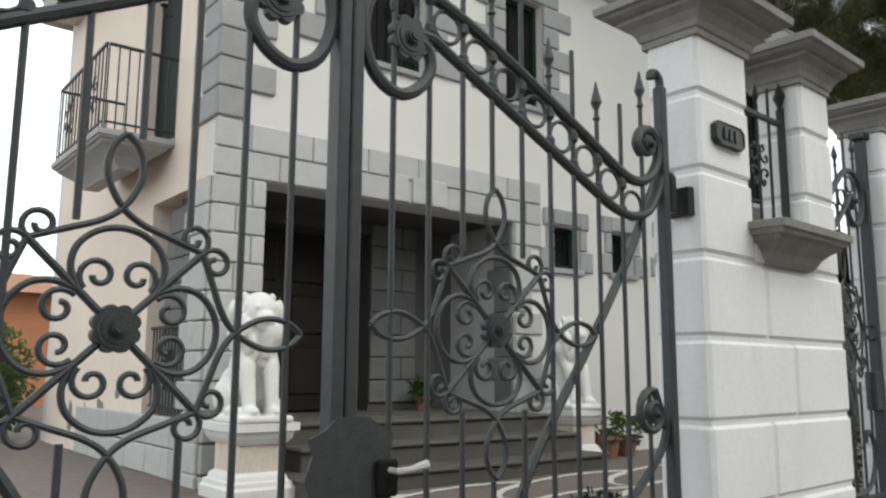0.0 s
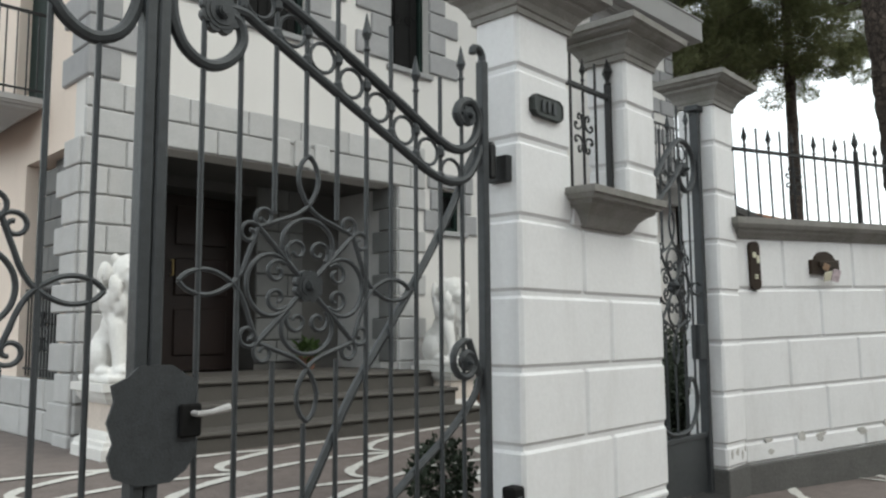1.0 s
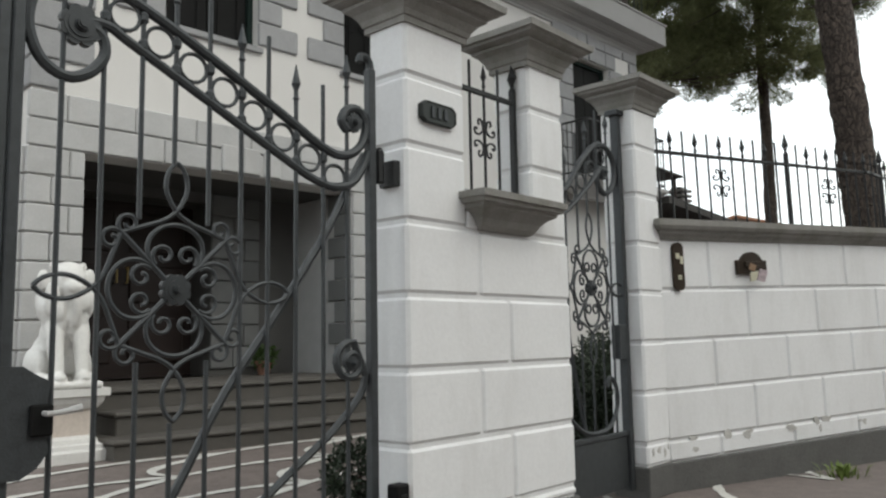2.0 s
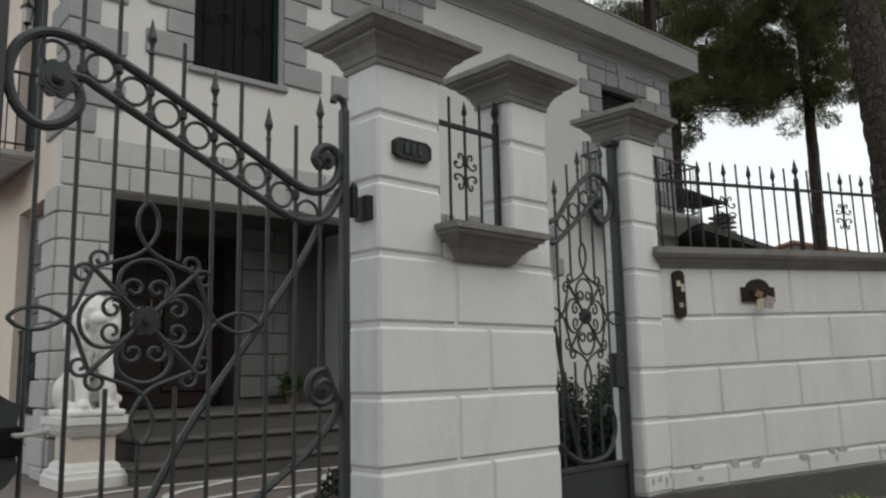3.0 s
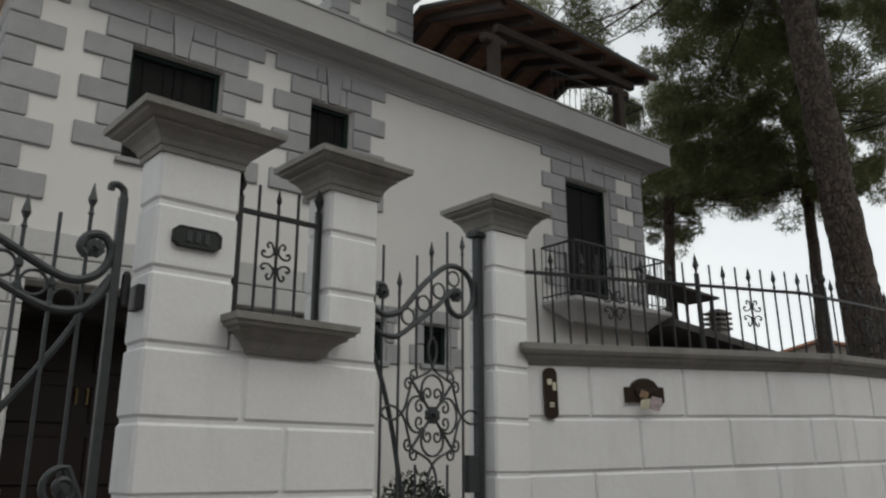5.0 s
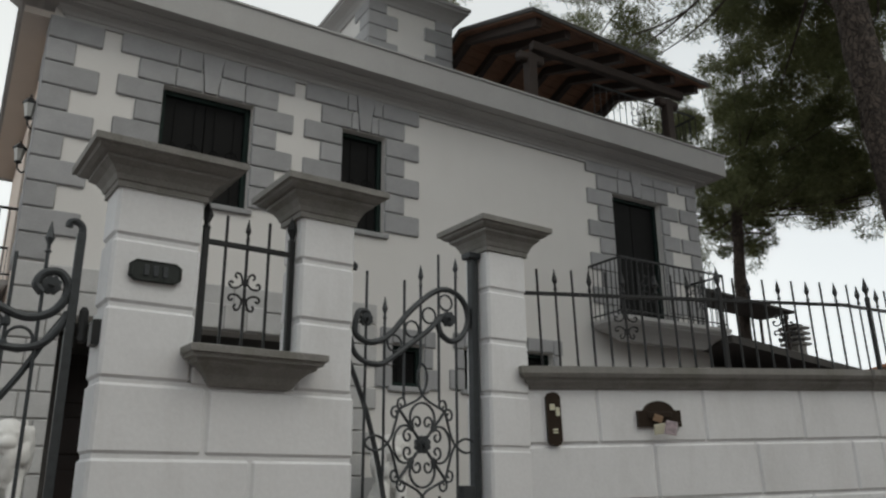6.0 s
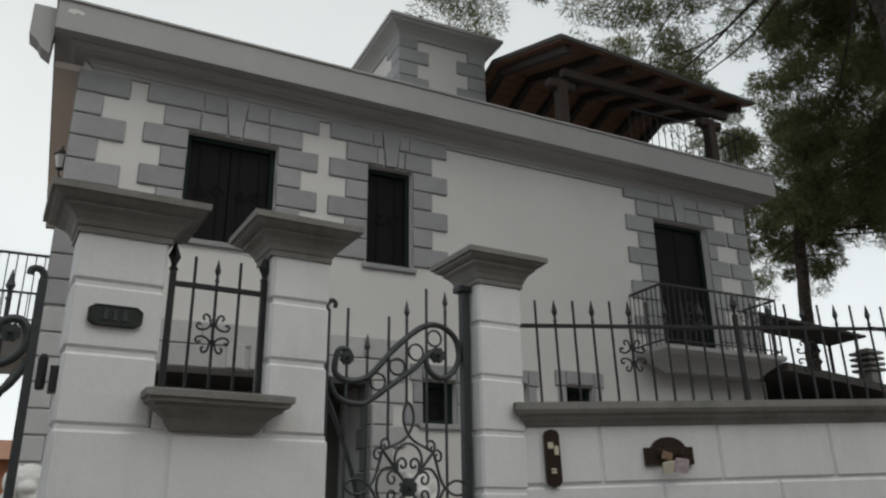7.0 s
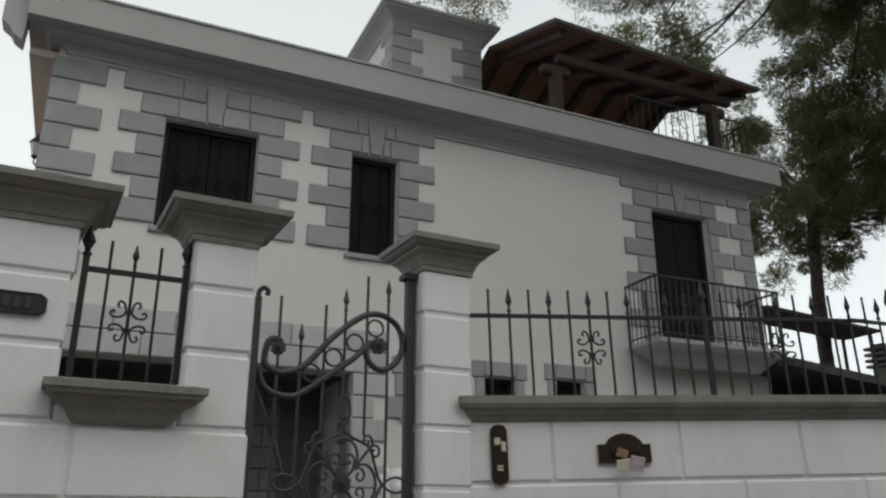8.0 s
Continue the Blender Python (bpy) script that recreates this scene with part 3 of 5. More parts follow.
for k, (x, z, w, h, a) in enumerate(((-0.03, -0.005, 0.035, 0.025, 18), (-0.03, -0.075, 0.045, 0.035, -8), (0.05, -0.07, 0.045, 0.045, 10))):
    pp = part("folded_paper", Geo().bev((-w, -0.008, -h), (w, 0.0, h), 0.003), (FLYER, LABEL, PAPER)[k], mailb)
    pp.matrix_local = pose(x, -0.042 - 0.01 * k, z, 14, a, 0)


# ---- main gate ----
GY = 2.41


def gate_leaf(m, lock, label, drop=0.0):
    leaf = thing("main_gate_leaf", m, label, "gate", "main gate leaves")
    part("hinge_post", Geo().bev((3.135, -0.022, 0.06), (3.175, 0.022, 2.33), 0.004), IRON, leaf)
    part("hook", Geo().tube(smooth_line(flat3([(3.155, 2.31), (3.155, 2.36), (3.13, 2.385), (3.10, 2.38), (3.095, 2.355)]), 5), 0.018, 8), IRON, leaf)
    part("meeting_post", Geo().bev((1.63 + 0.002, -0.035, 0.06), (1.672, 0.035, 2.62), 0.006), IRON, leaf)
    part("bottom_rail", Geo().bev((1.672, -0.018, 0.08), (3.135, 0.018, 0.13), 0.004), IRON, leaf)
    part("kick_panel", Geo().bev((1.672, -0.004, 0.13), (3.135, 0.004, 0.4), 0.002), IRON, leaf)
    top = flat3([(1.87, 2.2), (1.93, 2.17), (1.94, 2.10), (1.89, 2.03), (1.81, 2.0), (1.725, 2.05), (1.685, 2.17), (1.715, 2.30), (1.80, 2.365), (1.90, 2.37), (2.05, 2.33), (2.29, 2.225), (2.68, 2.03), (2.86, 1.935), (2.97, 1.90), (3.06, 1.925), (3.115, 1.99), (3.125, 2.07), (3.085, 2.125), (3.02, 2.115), (2.99, 2.06), (3.02, 2.02)])
    part("top_rail", Geo().tube(smooth_line(top, 4), 0.021, 8), IRON, leaf)
    low = flat3([(1.86, 2.215), (1.95, 2.215), (2.03, 2.175), (2.3, 2.04), (2.69, 1.845), (2.84, 1.775), (2.95, 1.755), (3.05, 1.785), (3.115, 1.87), (3.14, 1.94)])
    part("lower_rail", Geo().tube(smooth_line(low, 4), 0.019, 8), IRON, leaf)
    part("flower", rosette(Geo(), 1.855, 2.19, 0, 0.075), IRON, leaf)
    part("flower", rosette(Geo(), 3.055, 2.06, 0, 0.045), IRON, leaf)
    bars = (1.80, 1.94, 2.08, 2.21, 2.35, 2.49, 2.615, 2.75, 2.89, 3.02)
    tips = (2.78, 2.74, 2.68, 2.53, 2.46, 2.37, 2.35, 2.26, 2.2, 2.37)
    for k, (x, z) in enumerate(zip(bars, tips)):
        spans = [(0.4, 1.02 - drop), (1.53 - drop, z)] if abs(x - 2.21) < 0.2 else [(0.4, z)]
        if abs(x - 2.21) < 0.02:
            spans = [(0.4, 0.80 - drop), (1.75 - drop, z)]
        if len(spans) > 1:
            part("bar", Geo().tube([(x, 0, spans[0][0]), (x, 0, spans[0][1])], 0.0095, 6), IRON, leaf)
        gb = Geo().tube([(x, 0, spans[-1][0]), (x, 0, z - (0.1 if k % 2 else 0))], 0.0095, 6)
        if k % 2:
            spear(gb, x, z, 0, 1.0)
        if 1.9 < x < 3.0:
            zc = 2.115 - (x - 2.3) * 0.505
            for d in (0.055, -0.05):
                gb.lathe(x, 0, [(0.009, zc + d - 0.025), (0.019, zc + d - 0.012), (0.019, zc + d + 0.012), (0.009, zc + d + 0.025)], 8)
        part("bar", gb, IRON, leaf)
    for k in range(8):
        x = 2.01 + 0.1345 * k
        zc = 2.125 - (x - 2.3) * 0.505
        part("ring", Geo().tube([(x + 0.056 * math.cos(a), 0, zc + 0.056 * math.sin(a)) for a in [2 * math.pi * q / 16 for q in range(16)]], 0.008, 6, True), IRON, leaf)
    part("ring", Geo().tube([(1.84 + 0.05 * math.cos(a), 0, 2.29 + 0.05 * math.sin(a)) for a in [2 * math.pi * q / 16 for q in range(16)]], 0.008, 6, True), IRON, leaf)
    motif(leaf, 2.222 + 0.6 * drop, 1.28 - drop, 1.0, 0.97, 0, IRON)
    part("brace", Geo().tube(smooth_line([(3.135, 0.022, 1.93), (3.06, 0.026, 1.8), (2.94, 0.026, 1.58), (2.69, 0.026, 1.22), (2.45, 0.026, 0.9), (2.3, 0.026, 0.64), (2.16, 0.026, 0.4)], 4), 0.017, 6), IRON, leaf)
    sc = spiral(3.035, 0.99, 0.022, 0.092, 200, -480, 0.0, 24)
    part("lower_scroll", Geo().tube([Vector(p) for p in sc] + smooth_line([(3.118, 0.0, 0.93), (3.09, 0.01, 0.84), (2.95, 0.02, 0.70), (2.76, 0.02, 0.57), (2.52, 0.02, 0.4)], 4), 0.0165, 6), IRON, leaf)
    part("flower", rosette(Geo(), 3.035, 0.985, 0, 0.035), IRON, leaf)
    if lock:
        poly = [(1.53, 0.70), (1.51, 0.76), (1.525, 0.8), (1.505, 0.86), (1.525, 0.92), (1.515, 0.965), (1.56, 0.985), (1.6, 1.02), (1.7, 1.02), (1.745, 0.99), (1.785, 0.97), (1.775, 0.91), (1.795, 0.86), (1.775, 0.8), (1.785, 0.75), (1.75, 0.70), (1.7, 0.67), (1.6, 0.67)]
        part("lock_plate", Geo().prism(poly, -0.048, -0.038), IRON, leaf, "scalloped iron lock plate")
        part("lock_body", Geo().bev((1.72, -0.07, 0.80), (1.79, -0.048, 0.90), 0.006), SHUTTER, leaf)
        part("lever_handle", Geo().tube([(1.76, -0.07, 0.872), (1.76, -0.105, 0.872), (1.80, -0.11, 0.875), (1.86, -0.108, 0.885)], [0.009, 0.009, 0.009, 0.014], 8), PALESTONE, leaf, "worn pale lever handle")
    return leaf


right = gate_leaf(pose(0, GY, 0), True, "wrought-iron gate leaf with scrolls, spear bars and lock plate, closed")
left = gate_leaf(Matrix.Translation((3.26, GY, 0)) @ Matrix.Diagonal((-1, 1, 1, 1)), False, "wrought-iron gate leaf with scrolls and spear bars, closed", 0.04)
hinge = thing("gate_hinge", pose(3.2, 2.4, 1.86), "black iron hinge bracket fixed to the white pier", "hinge", "gate hinges")
part("plate", Geo().bev((0.045, -0.05, -0.07), (0.105, 0.06, 0.05), 0.004), RAILIRON, hinge)
part("knuckle", Geo().lathe(0.01, 0.01, [(0.016, -0.06), (0.022, -0.05), (0.022, 0.09), (0.012, 0.11)], 8), RAILIRON, hinge)

# plain pier carrying the other leaf
lp = thing("gate_pier", pose(-0.4, 2.31, 0), "white rusticated masonry gate pier", "gate pier", kind="structure")
part("core", Geo().box((0.012, 0.012, 0), (0.418, 0.24, 2.6)), WHITE, lp)
for i in range(7):
    block("stone_block", (0, 0, JOINTS[i] + 0.008), (0.43, 0.25, JOINTS[i + 1] - 0.008), WHITE, lp, 0.012)
pillar_cap(lp, 0, 0.43, 0, 0.25, 2.6)

# ---- pedestrian gate ----
pg = thing("pedestrian_gate", PIER @ pose(0, 0.22, 0), "narrow wrought-iron pedestrian gate with scroll panel, closed", "gate")
part("hinge_post", Geo().bev((1.375, -0.018, 0.06), (1.41, 0.018, 2.40), 0.004), IRON, pg)
part("hook", Geo().tube(smooth_line(flat3([(1.392, 2.39), (1.394, 2.43), (1.42, 2.455), (1.445, 2.44), (1.44, 2.415)]), 5), 0.014, 8), IRON, pg)
part("latch_post", Geo().bev((2.305, -0.03, 0.06), (2.355, 0.03, 2.62), 0.006), IRON, pg)
part("post_top", Geo().bev((2.275, -0.05, 2.62), (2.368, 0.05, 2.66), 0.006), IRON, pg)
part("kick_panel", Geo().bev((1.41, -0.006, 0.08), (2.305, 0.006, 0.42), 0.003), IRON, pg)
part("panel_rail", Geo().bev((1.41, -0.018, 0.42), (2.305, 0.018, 0.452), 0.004), IRON, pg)
top = flat3([(1.53, 2.14), (1.50, 2.10), (1.45, 2.10), (1.45, 2.04), (1.50, 1.995), (1.57, 1.985), (1.685, 2.04), (1.832, 2.215), (1.986, 2.355), (2.09, 2.405), (2.19, 2.39), (2.265, 2.32), (2.285, 2.2), (2.235, 2.095), (2.15, 2.05), (2.075, 2.09), (2.05, 2.165), (2.08, 2.22)])
top[0:3] = [(1.55, 0, 2.12), (1.53, 0, 2.175), (1.47, 0, 2.165)]
top = [(x, y, z - 0.06 * max(0, z - 2.0)) for x, y, z in top]
part("top_rail", Geo().tube(smooth_line(top, 4), 0.019, 8), IRON, pg)
low = flat3([(1.42, 2.0), (1.445, 1.92), (1.50, 1.872), (1.58, 1.856), (1.66, 1.872), (1.834, 1.995), (1.986, 2.11), (2.06, 2.19), (2.13, 2.22)])
part("lower_rail", Geo().tube(smooth_line(low, 4), 0.017, 8), IRON, pg)
part("flower", rosette(Geo(), 1.525, 2.12, 0, 0.042), IRON, pg)
part("flower", rosette(Geo(), 2.13, 2.19, 0, 0.05), IRON, pg)
for k, (x, z) in enumerate(zip((1.525, 1.655, 1.795, 1.917, 2.054, 2.19), (2.42, 2.275, 2.40, 2.517, 2.61, 2.61))):
    spans = [(0.45, z)] if k in (0, 1, 5) else [(0.45, 1.1), (1.66, z)]
    if k == 3:
        spans = [(0.45, 0.90), (1.87, z)]
    if len(spans) > 1:
        part("bar", Geo().tube([(x, 0, spans[0][0]), (x, 0, spans[0][1])], 0.0085, 6), IRON, pg)
    gb = Geo().tube([(x, 0, spans[-1][0]), (x, 0, z - (0.1 if k % 2 else 0))], 0.0085, 6)
    if k % 2:
        spear(gb, x, z, 0, 0.9)
    part("bar", gb, IRON, pg)
for k in range(4):
    x, zc = 1.725 + 0.128 * k, 1.995 + 0.1 * k
    part("ring", Geo().tube([(x + 0.05 * math.cos(a), 0, zc + 0.05 * math.sin(a)) for a in [2 * math.pi * q / 16 for q in range(16)]], 0.007, 6, True), IRON, pg)
motif(pg, 1.93, 1.397, 0.82, 1.0, 0, IRON, 0.008)
part("brace", Geo().tube(smooth_line([(1.41, 0.02, 1.9), (1.444, 0.02, 1.825), (1.555, 0.02, 1.56), (1.64, 0.02, 1.26), (1.718, 0.02, 0.897), (1.84, 0.02, 0.46)], 4), 0.015, 6), IRON, pg)
part("lower_curve", Geo().tube(smooth_line(flat3([(1.42, 0.86), (1.47, 0.76), (1.562, 0.64), (1.748, 0.505), (1.923, 0.47), (2.1, 0.50), (2.19, 0.6), (2.21, 0.70), (2.17, 0.79), (2.11, 0.81), (2.08, 0.75)]), 4), 0.015, 6), IRON, pg)
part("lock_box", Geo().bev((2.21, -0.035, 0.93), (2.304, 0.03, 1.16), 0.006), IRON, pg)


# patches of flaked paint low on the street walls
FLAKE = mat("bare_render_patch", (0.46, 0.45, 0.43), 0.9, vary=0.25, bump=0.5, scale=14, fine=60)
rnd = random.Random(7)


def flake(parent, x, z, w, h):
    ring = []
    for k in range(11):
        a = 2 * math.pi * k / 11
        q = rnd.uniform(0.45, 1.0)
        ring.append((x + w * q * math.cos(a), z + h * q * math.sin(a)))
    part("flaked_patch", Geo().prism(ring, -0.0025, 0.006), FLAKE, parent)


for x, z, w, h in ((0.07, 0.3, 0.025, 0.045), (0.16, 0.31, 0.035, 0.03), (0.24, 0.29, 0.02, 0.05), (0.29, 0.32, 0.015, 0.03)):
    flake(p3, x, z, w, h)
for k in range(11):
    flake(bwall, rnd.uniform(0.1, 2.6), rnd.uniform(0.26, 0.36), rnd.uniform(0.02, 0.08), rnd.uniform(0.02, 0.05))


# ---- the house ----
HX0, HX1, HY, HB = 3.09, 12.92, 6.93, 12.3
ZT = 6.18
house = thing("house", pose(0, 0, 0), "two-storey white plastered villa with grey stone quoins and flat roof terrace", "house")


def wall_with_holes(x0, x1, z0, z1, holes, y0, y1):
    """A wall slab along x from y0 to y1 with rectangular holes (x0, x1, z0, z1) cut right through."""
    g = Geo()
    xs = sorted({x0, x1, *[h[0] for h in holes], *[h[1] for h in holes]})
    zs = sorted({z0, z1, *[h[2] for h in holes], *[h[3] for h in holes]})
    solid = {}
    for i in range(len(xs) - 1):
        for k in range(len(zs) - 1):
            cx, cz = (xs[i] + xs[i + 1]) / 2, (zs[k] + zs[k + 1]) / 2
            solid[i, k] = not any(h[0] < cx < h[1] and h[2] < cz < h[3] for h in holes)
    for (i, k), s in solid.items():
        if not s:
            continue
        a, b, c, d = xs[i], xs[i + 1], zs[k], zs[k + 1]
        g.add([(a, y0, c), (b, y0, c), (b, y0, d), (a, y0, d)], [(0, 1, 2, 3)])
        g.add([(a, y1, c), (b, y1, c), (b, y1, d), (a, y1, d)], [(3, 2, 1, 0)])
        for di, dk, q in ((-1, 0, ((a, c), (a, d))), (1, 0, ((b, d), (b, c))), (0, -1, ((b, c), (a, c))), (0, 1, ((a, d), (b, d)))):
            if not solid.get((i + di, k + dk), False):
                (p, r), (s2, t) = q
                g.add([(p, y0, r), (p, y1, r), (s2, y1, t), (s2, y0, t)], [(0, 1, 2, 3)])
    return g


PORCH = (3.55, 6.6, 0.0, 2.82)
W1, W2, W3 = (4.28, 5.33, 4.25, 5.57), (6.485, 7.105, 4.25, 5.57), (11.05, 12.1, 3.46, 5.57)
SM = [(7.235, 7.69, 2.36, 2.87), (8.275, 8.715, 2.38, 2.9), (9.295, 9.74, 2.42, 2.94)]
holes = [PORCH, W1, W2, W3, *SM]
front = part("wall", wall_with_holes(HX0, HX1, 0.0, ZT, holes, HY, HY + 0.3), PLASTER, house, "smooth white plaster front wall")
# side walls; the near side opens into the porch
side = wall_with_holes(HY + 0.3, HB, 0.0, ZT, [(7.4, 8.5, 0.0, 2.8), (8.0, 8.96, 3.4, 5.5)], 0, 0.3)
side.v = [(HX0 + y, x, z) for x, y, z in side.v]
sidew = part("wall", side, CREAM, house, "cream plaster side wall")
east = Geo().box((HX1 - 0.3, HY + 0.3, 0), (HX1, HB, ZT))
part("wall", east, PLASTER, house)
part("wall", Geo().box((HX0 + 0.02, HB, 0), (HX1, HB + 0.3, ZT)), PLASTER, house)
part("roof", Geo().mould_poly(((HX0, HY), (HX1, HY), (HX1, HB + 0.3), (HX0, HB + 0.3)), [(-0.002, ZT), (-0.002, 6.40)]), CORNICE, house, "flat roof terrace slab")
# cornice all round
prof = [(-0.02, 6.06), (0.03, 6.06), (0.03, 6.10), (0.045, 6.105), (0.06, 6.135), (0.1, 6.165), (0.11, 6.18), (0.2, 6.185), (0.2, 6.2), (0.24, 6.205), (0.27, 6.225), (0.3, 6.235), (0.3, 6.25), (0.45, 6.255), (0.45, 6.605), (0.475, 6.61), (0.475, 6.635), (0.25, 6.645)]
part("cornice", Geo().mould_poly(((HX0 + 0.13, HY), (HX1 - 0.11, HY), (HX1 - 0.11, HB + 0.3), (HX0 + 0.13, HB + 0.3)), prof, -0.012), CORNICE, house, "grey moulded cornice with deep fascia")
# short canted end of the fascia on the side
part("cornice_return", Geo().prism([(2.53, 6.57), (2.53, 6.2), (2.62, 6.13), (2.66, 6.06), (2.75, 6.0), (2.78, 6.57)], 6.62, 6.86), CORNICE, house)

part("soffit", Geo().box((2.8, HY + 0.02, 6.04), (HX0 + 0.01, HB, 6.12)), SOFFIT, house, "cream soffit under the side cornice")

FZ = 0.72
# porch: plinth floor, back wall, inner wall, ceiling
part("porch_floor", Geo().bev((HX0 - 0.03, HY - 0.03, 0.0), (6.9, 8.05, FZ), 0.012), STEPSTONE, house, "grey stone porch floor")
# back wall and ceiling: shade put into the near-black plaster colour
part("porch_wall", wall_with_holes(HX0 + 0.3, 6.9, FZ, 2.82, [(3.7, 5.42, FZ, 2.7)], 8.05, 8.6), PORCHSHADE, house)
part("porch_wall", Geo().box((6.6, HY + 0.3, FZ), (6.9, 8.05, 2.82)), PALESTONE, house)
part("porch_ceiling", Geo().box((HX0 + 0.3, HY + 0.3, 2.82), (6.9, 8.25, 2.95)), PORCHSHADE, house)
# unseen near-black sheet added behind the door in place of a dark hall
part("hall_blackout", Geo().box((3.3, 9.4, FZ), (6.9, 9.5, 2.82)), SHUTTER, house)
# steps
for x0, x1, y0, z0, z1 in ((3.55, 6.78, 6.5, FZ - 0.2, FZ - 0.004), (3.6, 6.8, 6.17, 0.3, 0.54), (3.45, 6.85, 5.84, 0.1, 0.355)):
    part("step", Geo().bev((x0, y0 + 0.03, z0), (x1, HY - 0.03, z1 - 0.04), 0.01), STEPSTONE, house, "grey stone step")
    part("tread", Geo().bev((x0 - 0.02, y0, z1 - 0.04), (x1 + 0.02, HY - 0.03, z1), 0.014), STEPSTONE, house)
# doors in the porch
door = part("front_door", Geo().box((3.7, 8.5, FZ), (5.42, 8.52, 2.7)), WOOD, house, "dark brown panelled wooden double door")
for x0, x1 in ((3.72, 4.56), (4.57, 5.4)):
    for z0, z1 in ((0.85, 1.45), (1.52, 2.02), (2.09, 2.62)):
        part("panel", Geo().bev((x0 + 0.09, 8.475, z0 + 0.04), (x1 - 0.09, 8.505, z1 - 0.04), 0.012), WOOD, door)
part("handle", Geo().tube([(4.5, 8.49, 1.78), (4.5, 8.44, 1.78), (4.5, 8.44, 1.95), (4.5, 8.49, 1.95)], 0.012, 8), BRASS, door, "brass pull handle")
part("handle", Geo().tube([(4.62, 8.49, 1.78), (4.62, 8.44, 1.78), (4.62, 8.44, 1.95), (4.62, 8.49, 1.95)], 0.012, 8), BRASS, door)

# stone blocks: porch wall lining, pillar, band, quoins, window surrounds
PR = 0.035


def fblock(x0, x1, z0, z1, material=GREYSTONE, y=HY, c=0.012, proud=PR):
    block("stone_block", (round(x0, 3), y - proud, round(z0 + 0.006, 3)), (round(x1, 3), y + 0.01, round(z1 - 0.006, 3)), material, front, c)


# corner pillar of the porch, pale stone, both faces
rows = [0.05 + 0.2518 * i for i in range(12)]
for i in range(11):
    z0, z1 = rows[i], rows[i + 1]
    cut = 3.27 if i % 2 else 3.42
    for x0, x1 in ((HX0 - PR, cut - 0.003), (cut + 0.003, 3.55)):
        fblock(x0, x1, z0, z1, PALESTONE)
    block("stone_block", (HX0 - PR - 0.03, HY + 0.012, z0 + 0.006), (HX0 + 0.01, HY + (0.52 if i % 2 else 0.36), z1 - 0.006), PALESTONE, front, 0.012)
    block("stone_block", (6.6, HY - PR, z0 + 0.006), (6.86 if i % 2 else 7.02, HY + 0.01, z1 - 0.006), PALESTONE, front, 0.012)
# band above the porch
for k, (z0, z1) in enumerate(((2.82, 3.07), (3.07, 3.33))):
    x = HX0 - PR
    while x < 7.0:
        x1 = min(x + (0.33 if (x < 3.2 and k) else 0.62), 7.02)
        fblock(x + 0.003, x1 - 0.003, z0, z1, PALESTONE)
        x = x1
# keystone group over the porch
for x in (4.9, 5.15, 5.4):
    fblock(x, x + 0.2, 2.83, 3.12, PALESTONE, HY, 0.012, PR + 0.025)

ROWZ = [6.085, 5.83, 5.572, 5.316, 5.06, 4.802, 4.545, 4.275, 4.02, 3.76, 3.5, 3.33]
SIDES = ((W1, 0.49, 0.285, 0.5, 0.295), (W2, 0.51, 0.29, 0.495, 0.275), (W3, 0.51, 0.3, 0.385, 0.18))
for i in range(len(ROWZ) - 1):
    z1, z0 = ROWZ[i], ROWZ[i + 1]
    long = i % 2 == 0
    # corner quoins, in slightly taller rows on the porch side
    if i < 10:
        q0, q1 = 5.8 - 0.2725 * i, 6.0725 - 0.2725 * i
        fblock(HX0 - PR, 3.606 if long else 3.345, q0, q1)
        block("stone_block", (HX0 - PR, HY + 0.012, q0 + 0.006), (HX0 + 0.01, HY + (0.36 if long else 0.58), q1 - 0.006), GREYSTONE, front, 0.012)
    fblock(12.53 if long else 12.715, HX1 + PR, z0, z1)
    for (a, b, c, d), la, sa, lb, sb in SIDES:
        if z0 < c - 0.05 or i < 2:
            continue
        fblock(a - (la if long else sa), a, z0, z1)
        fblock(b, b + (lb if long else sb), z0, z1)


def lintel(w, la, sa, lb, sb):
    """Two rows of voussoirs and a tapering keystone over an opening."""
    a, b, c, d = w
    m = (a + b) / 2
    half = (b - a) / 2
    up, lo = 0.62 * half + 0.06, half - 0.12
    for z0, z1, x0, x1, cut, key in ((ROWZ[1], ROWZ[0], a - la, b + lb, up, 0.115), (ROWZ[2], ROWZ[1], a - sa, b + sb, lo, 0.09)):
        for p, q in ((x0, m - cut - 0.003), (m - cut + 0.003, m - key), (m + key, m + cut - 0.003), (m + cut + 0.003, x1)):
            if q > p + 0.04:
                fblock(p, q, z0, z1)
    key = Geo().prism([(m - 0.07, ROWZ[2] + 0.01), (m + 0.07, ROWZ[2] + 0.01), (m + 0.128, ROWZ[0] - 0.006), (m - 0.128, ROWZ[0] - 0.006)], HY - PR - 0.012, HY + 0.01)
    part("keystone", key, GREYSTONE, front)


for opening in SIDES:
    lintel(*opening)
for a, b, c, d in SM:
    m = (a + b) / 2
    fblock(a - 0.16, a - 0.004, d - 0.02, d + 0.2)
    fblock(a + 0.004, b - 0.004, d + 0.004, d + 0.2)
    fblock(b + 0.004, b + 0.16, d - 0.02, d + 0.2)
    for k in range(2):
        e = 0.22 if k % 2 else 0.12
        fblock(a - e, a, d - 0.28 - 0.26 * k, d - 0.02 - 0.26 * k)
        fblock(b, b + e, d - 0.28 - 0.26 * k, d - 0.02 - 0.26 * k)
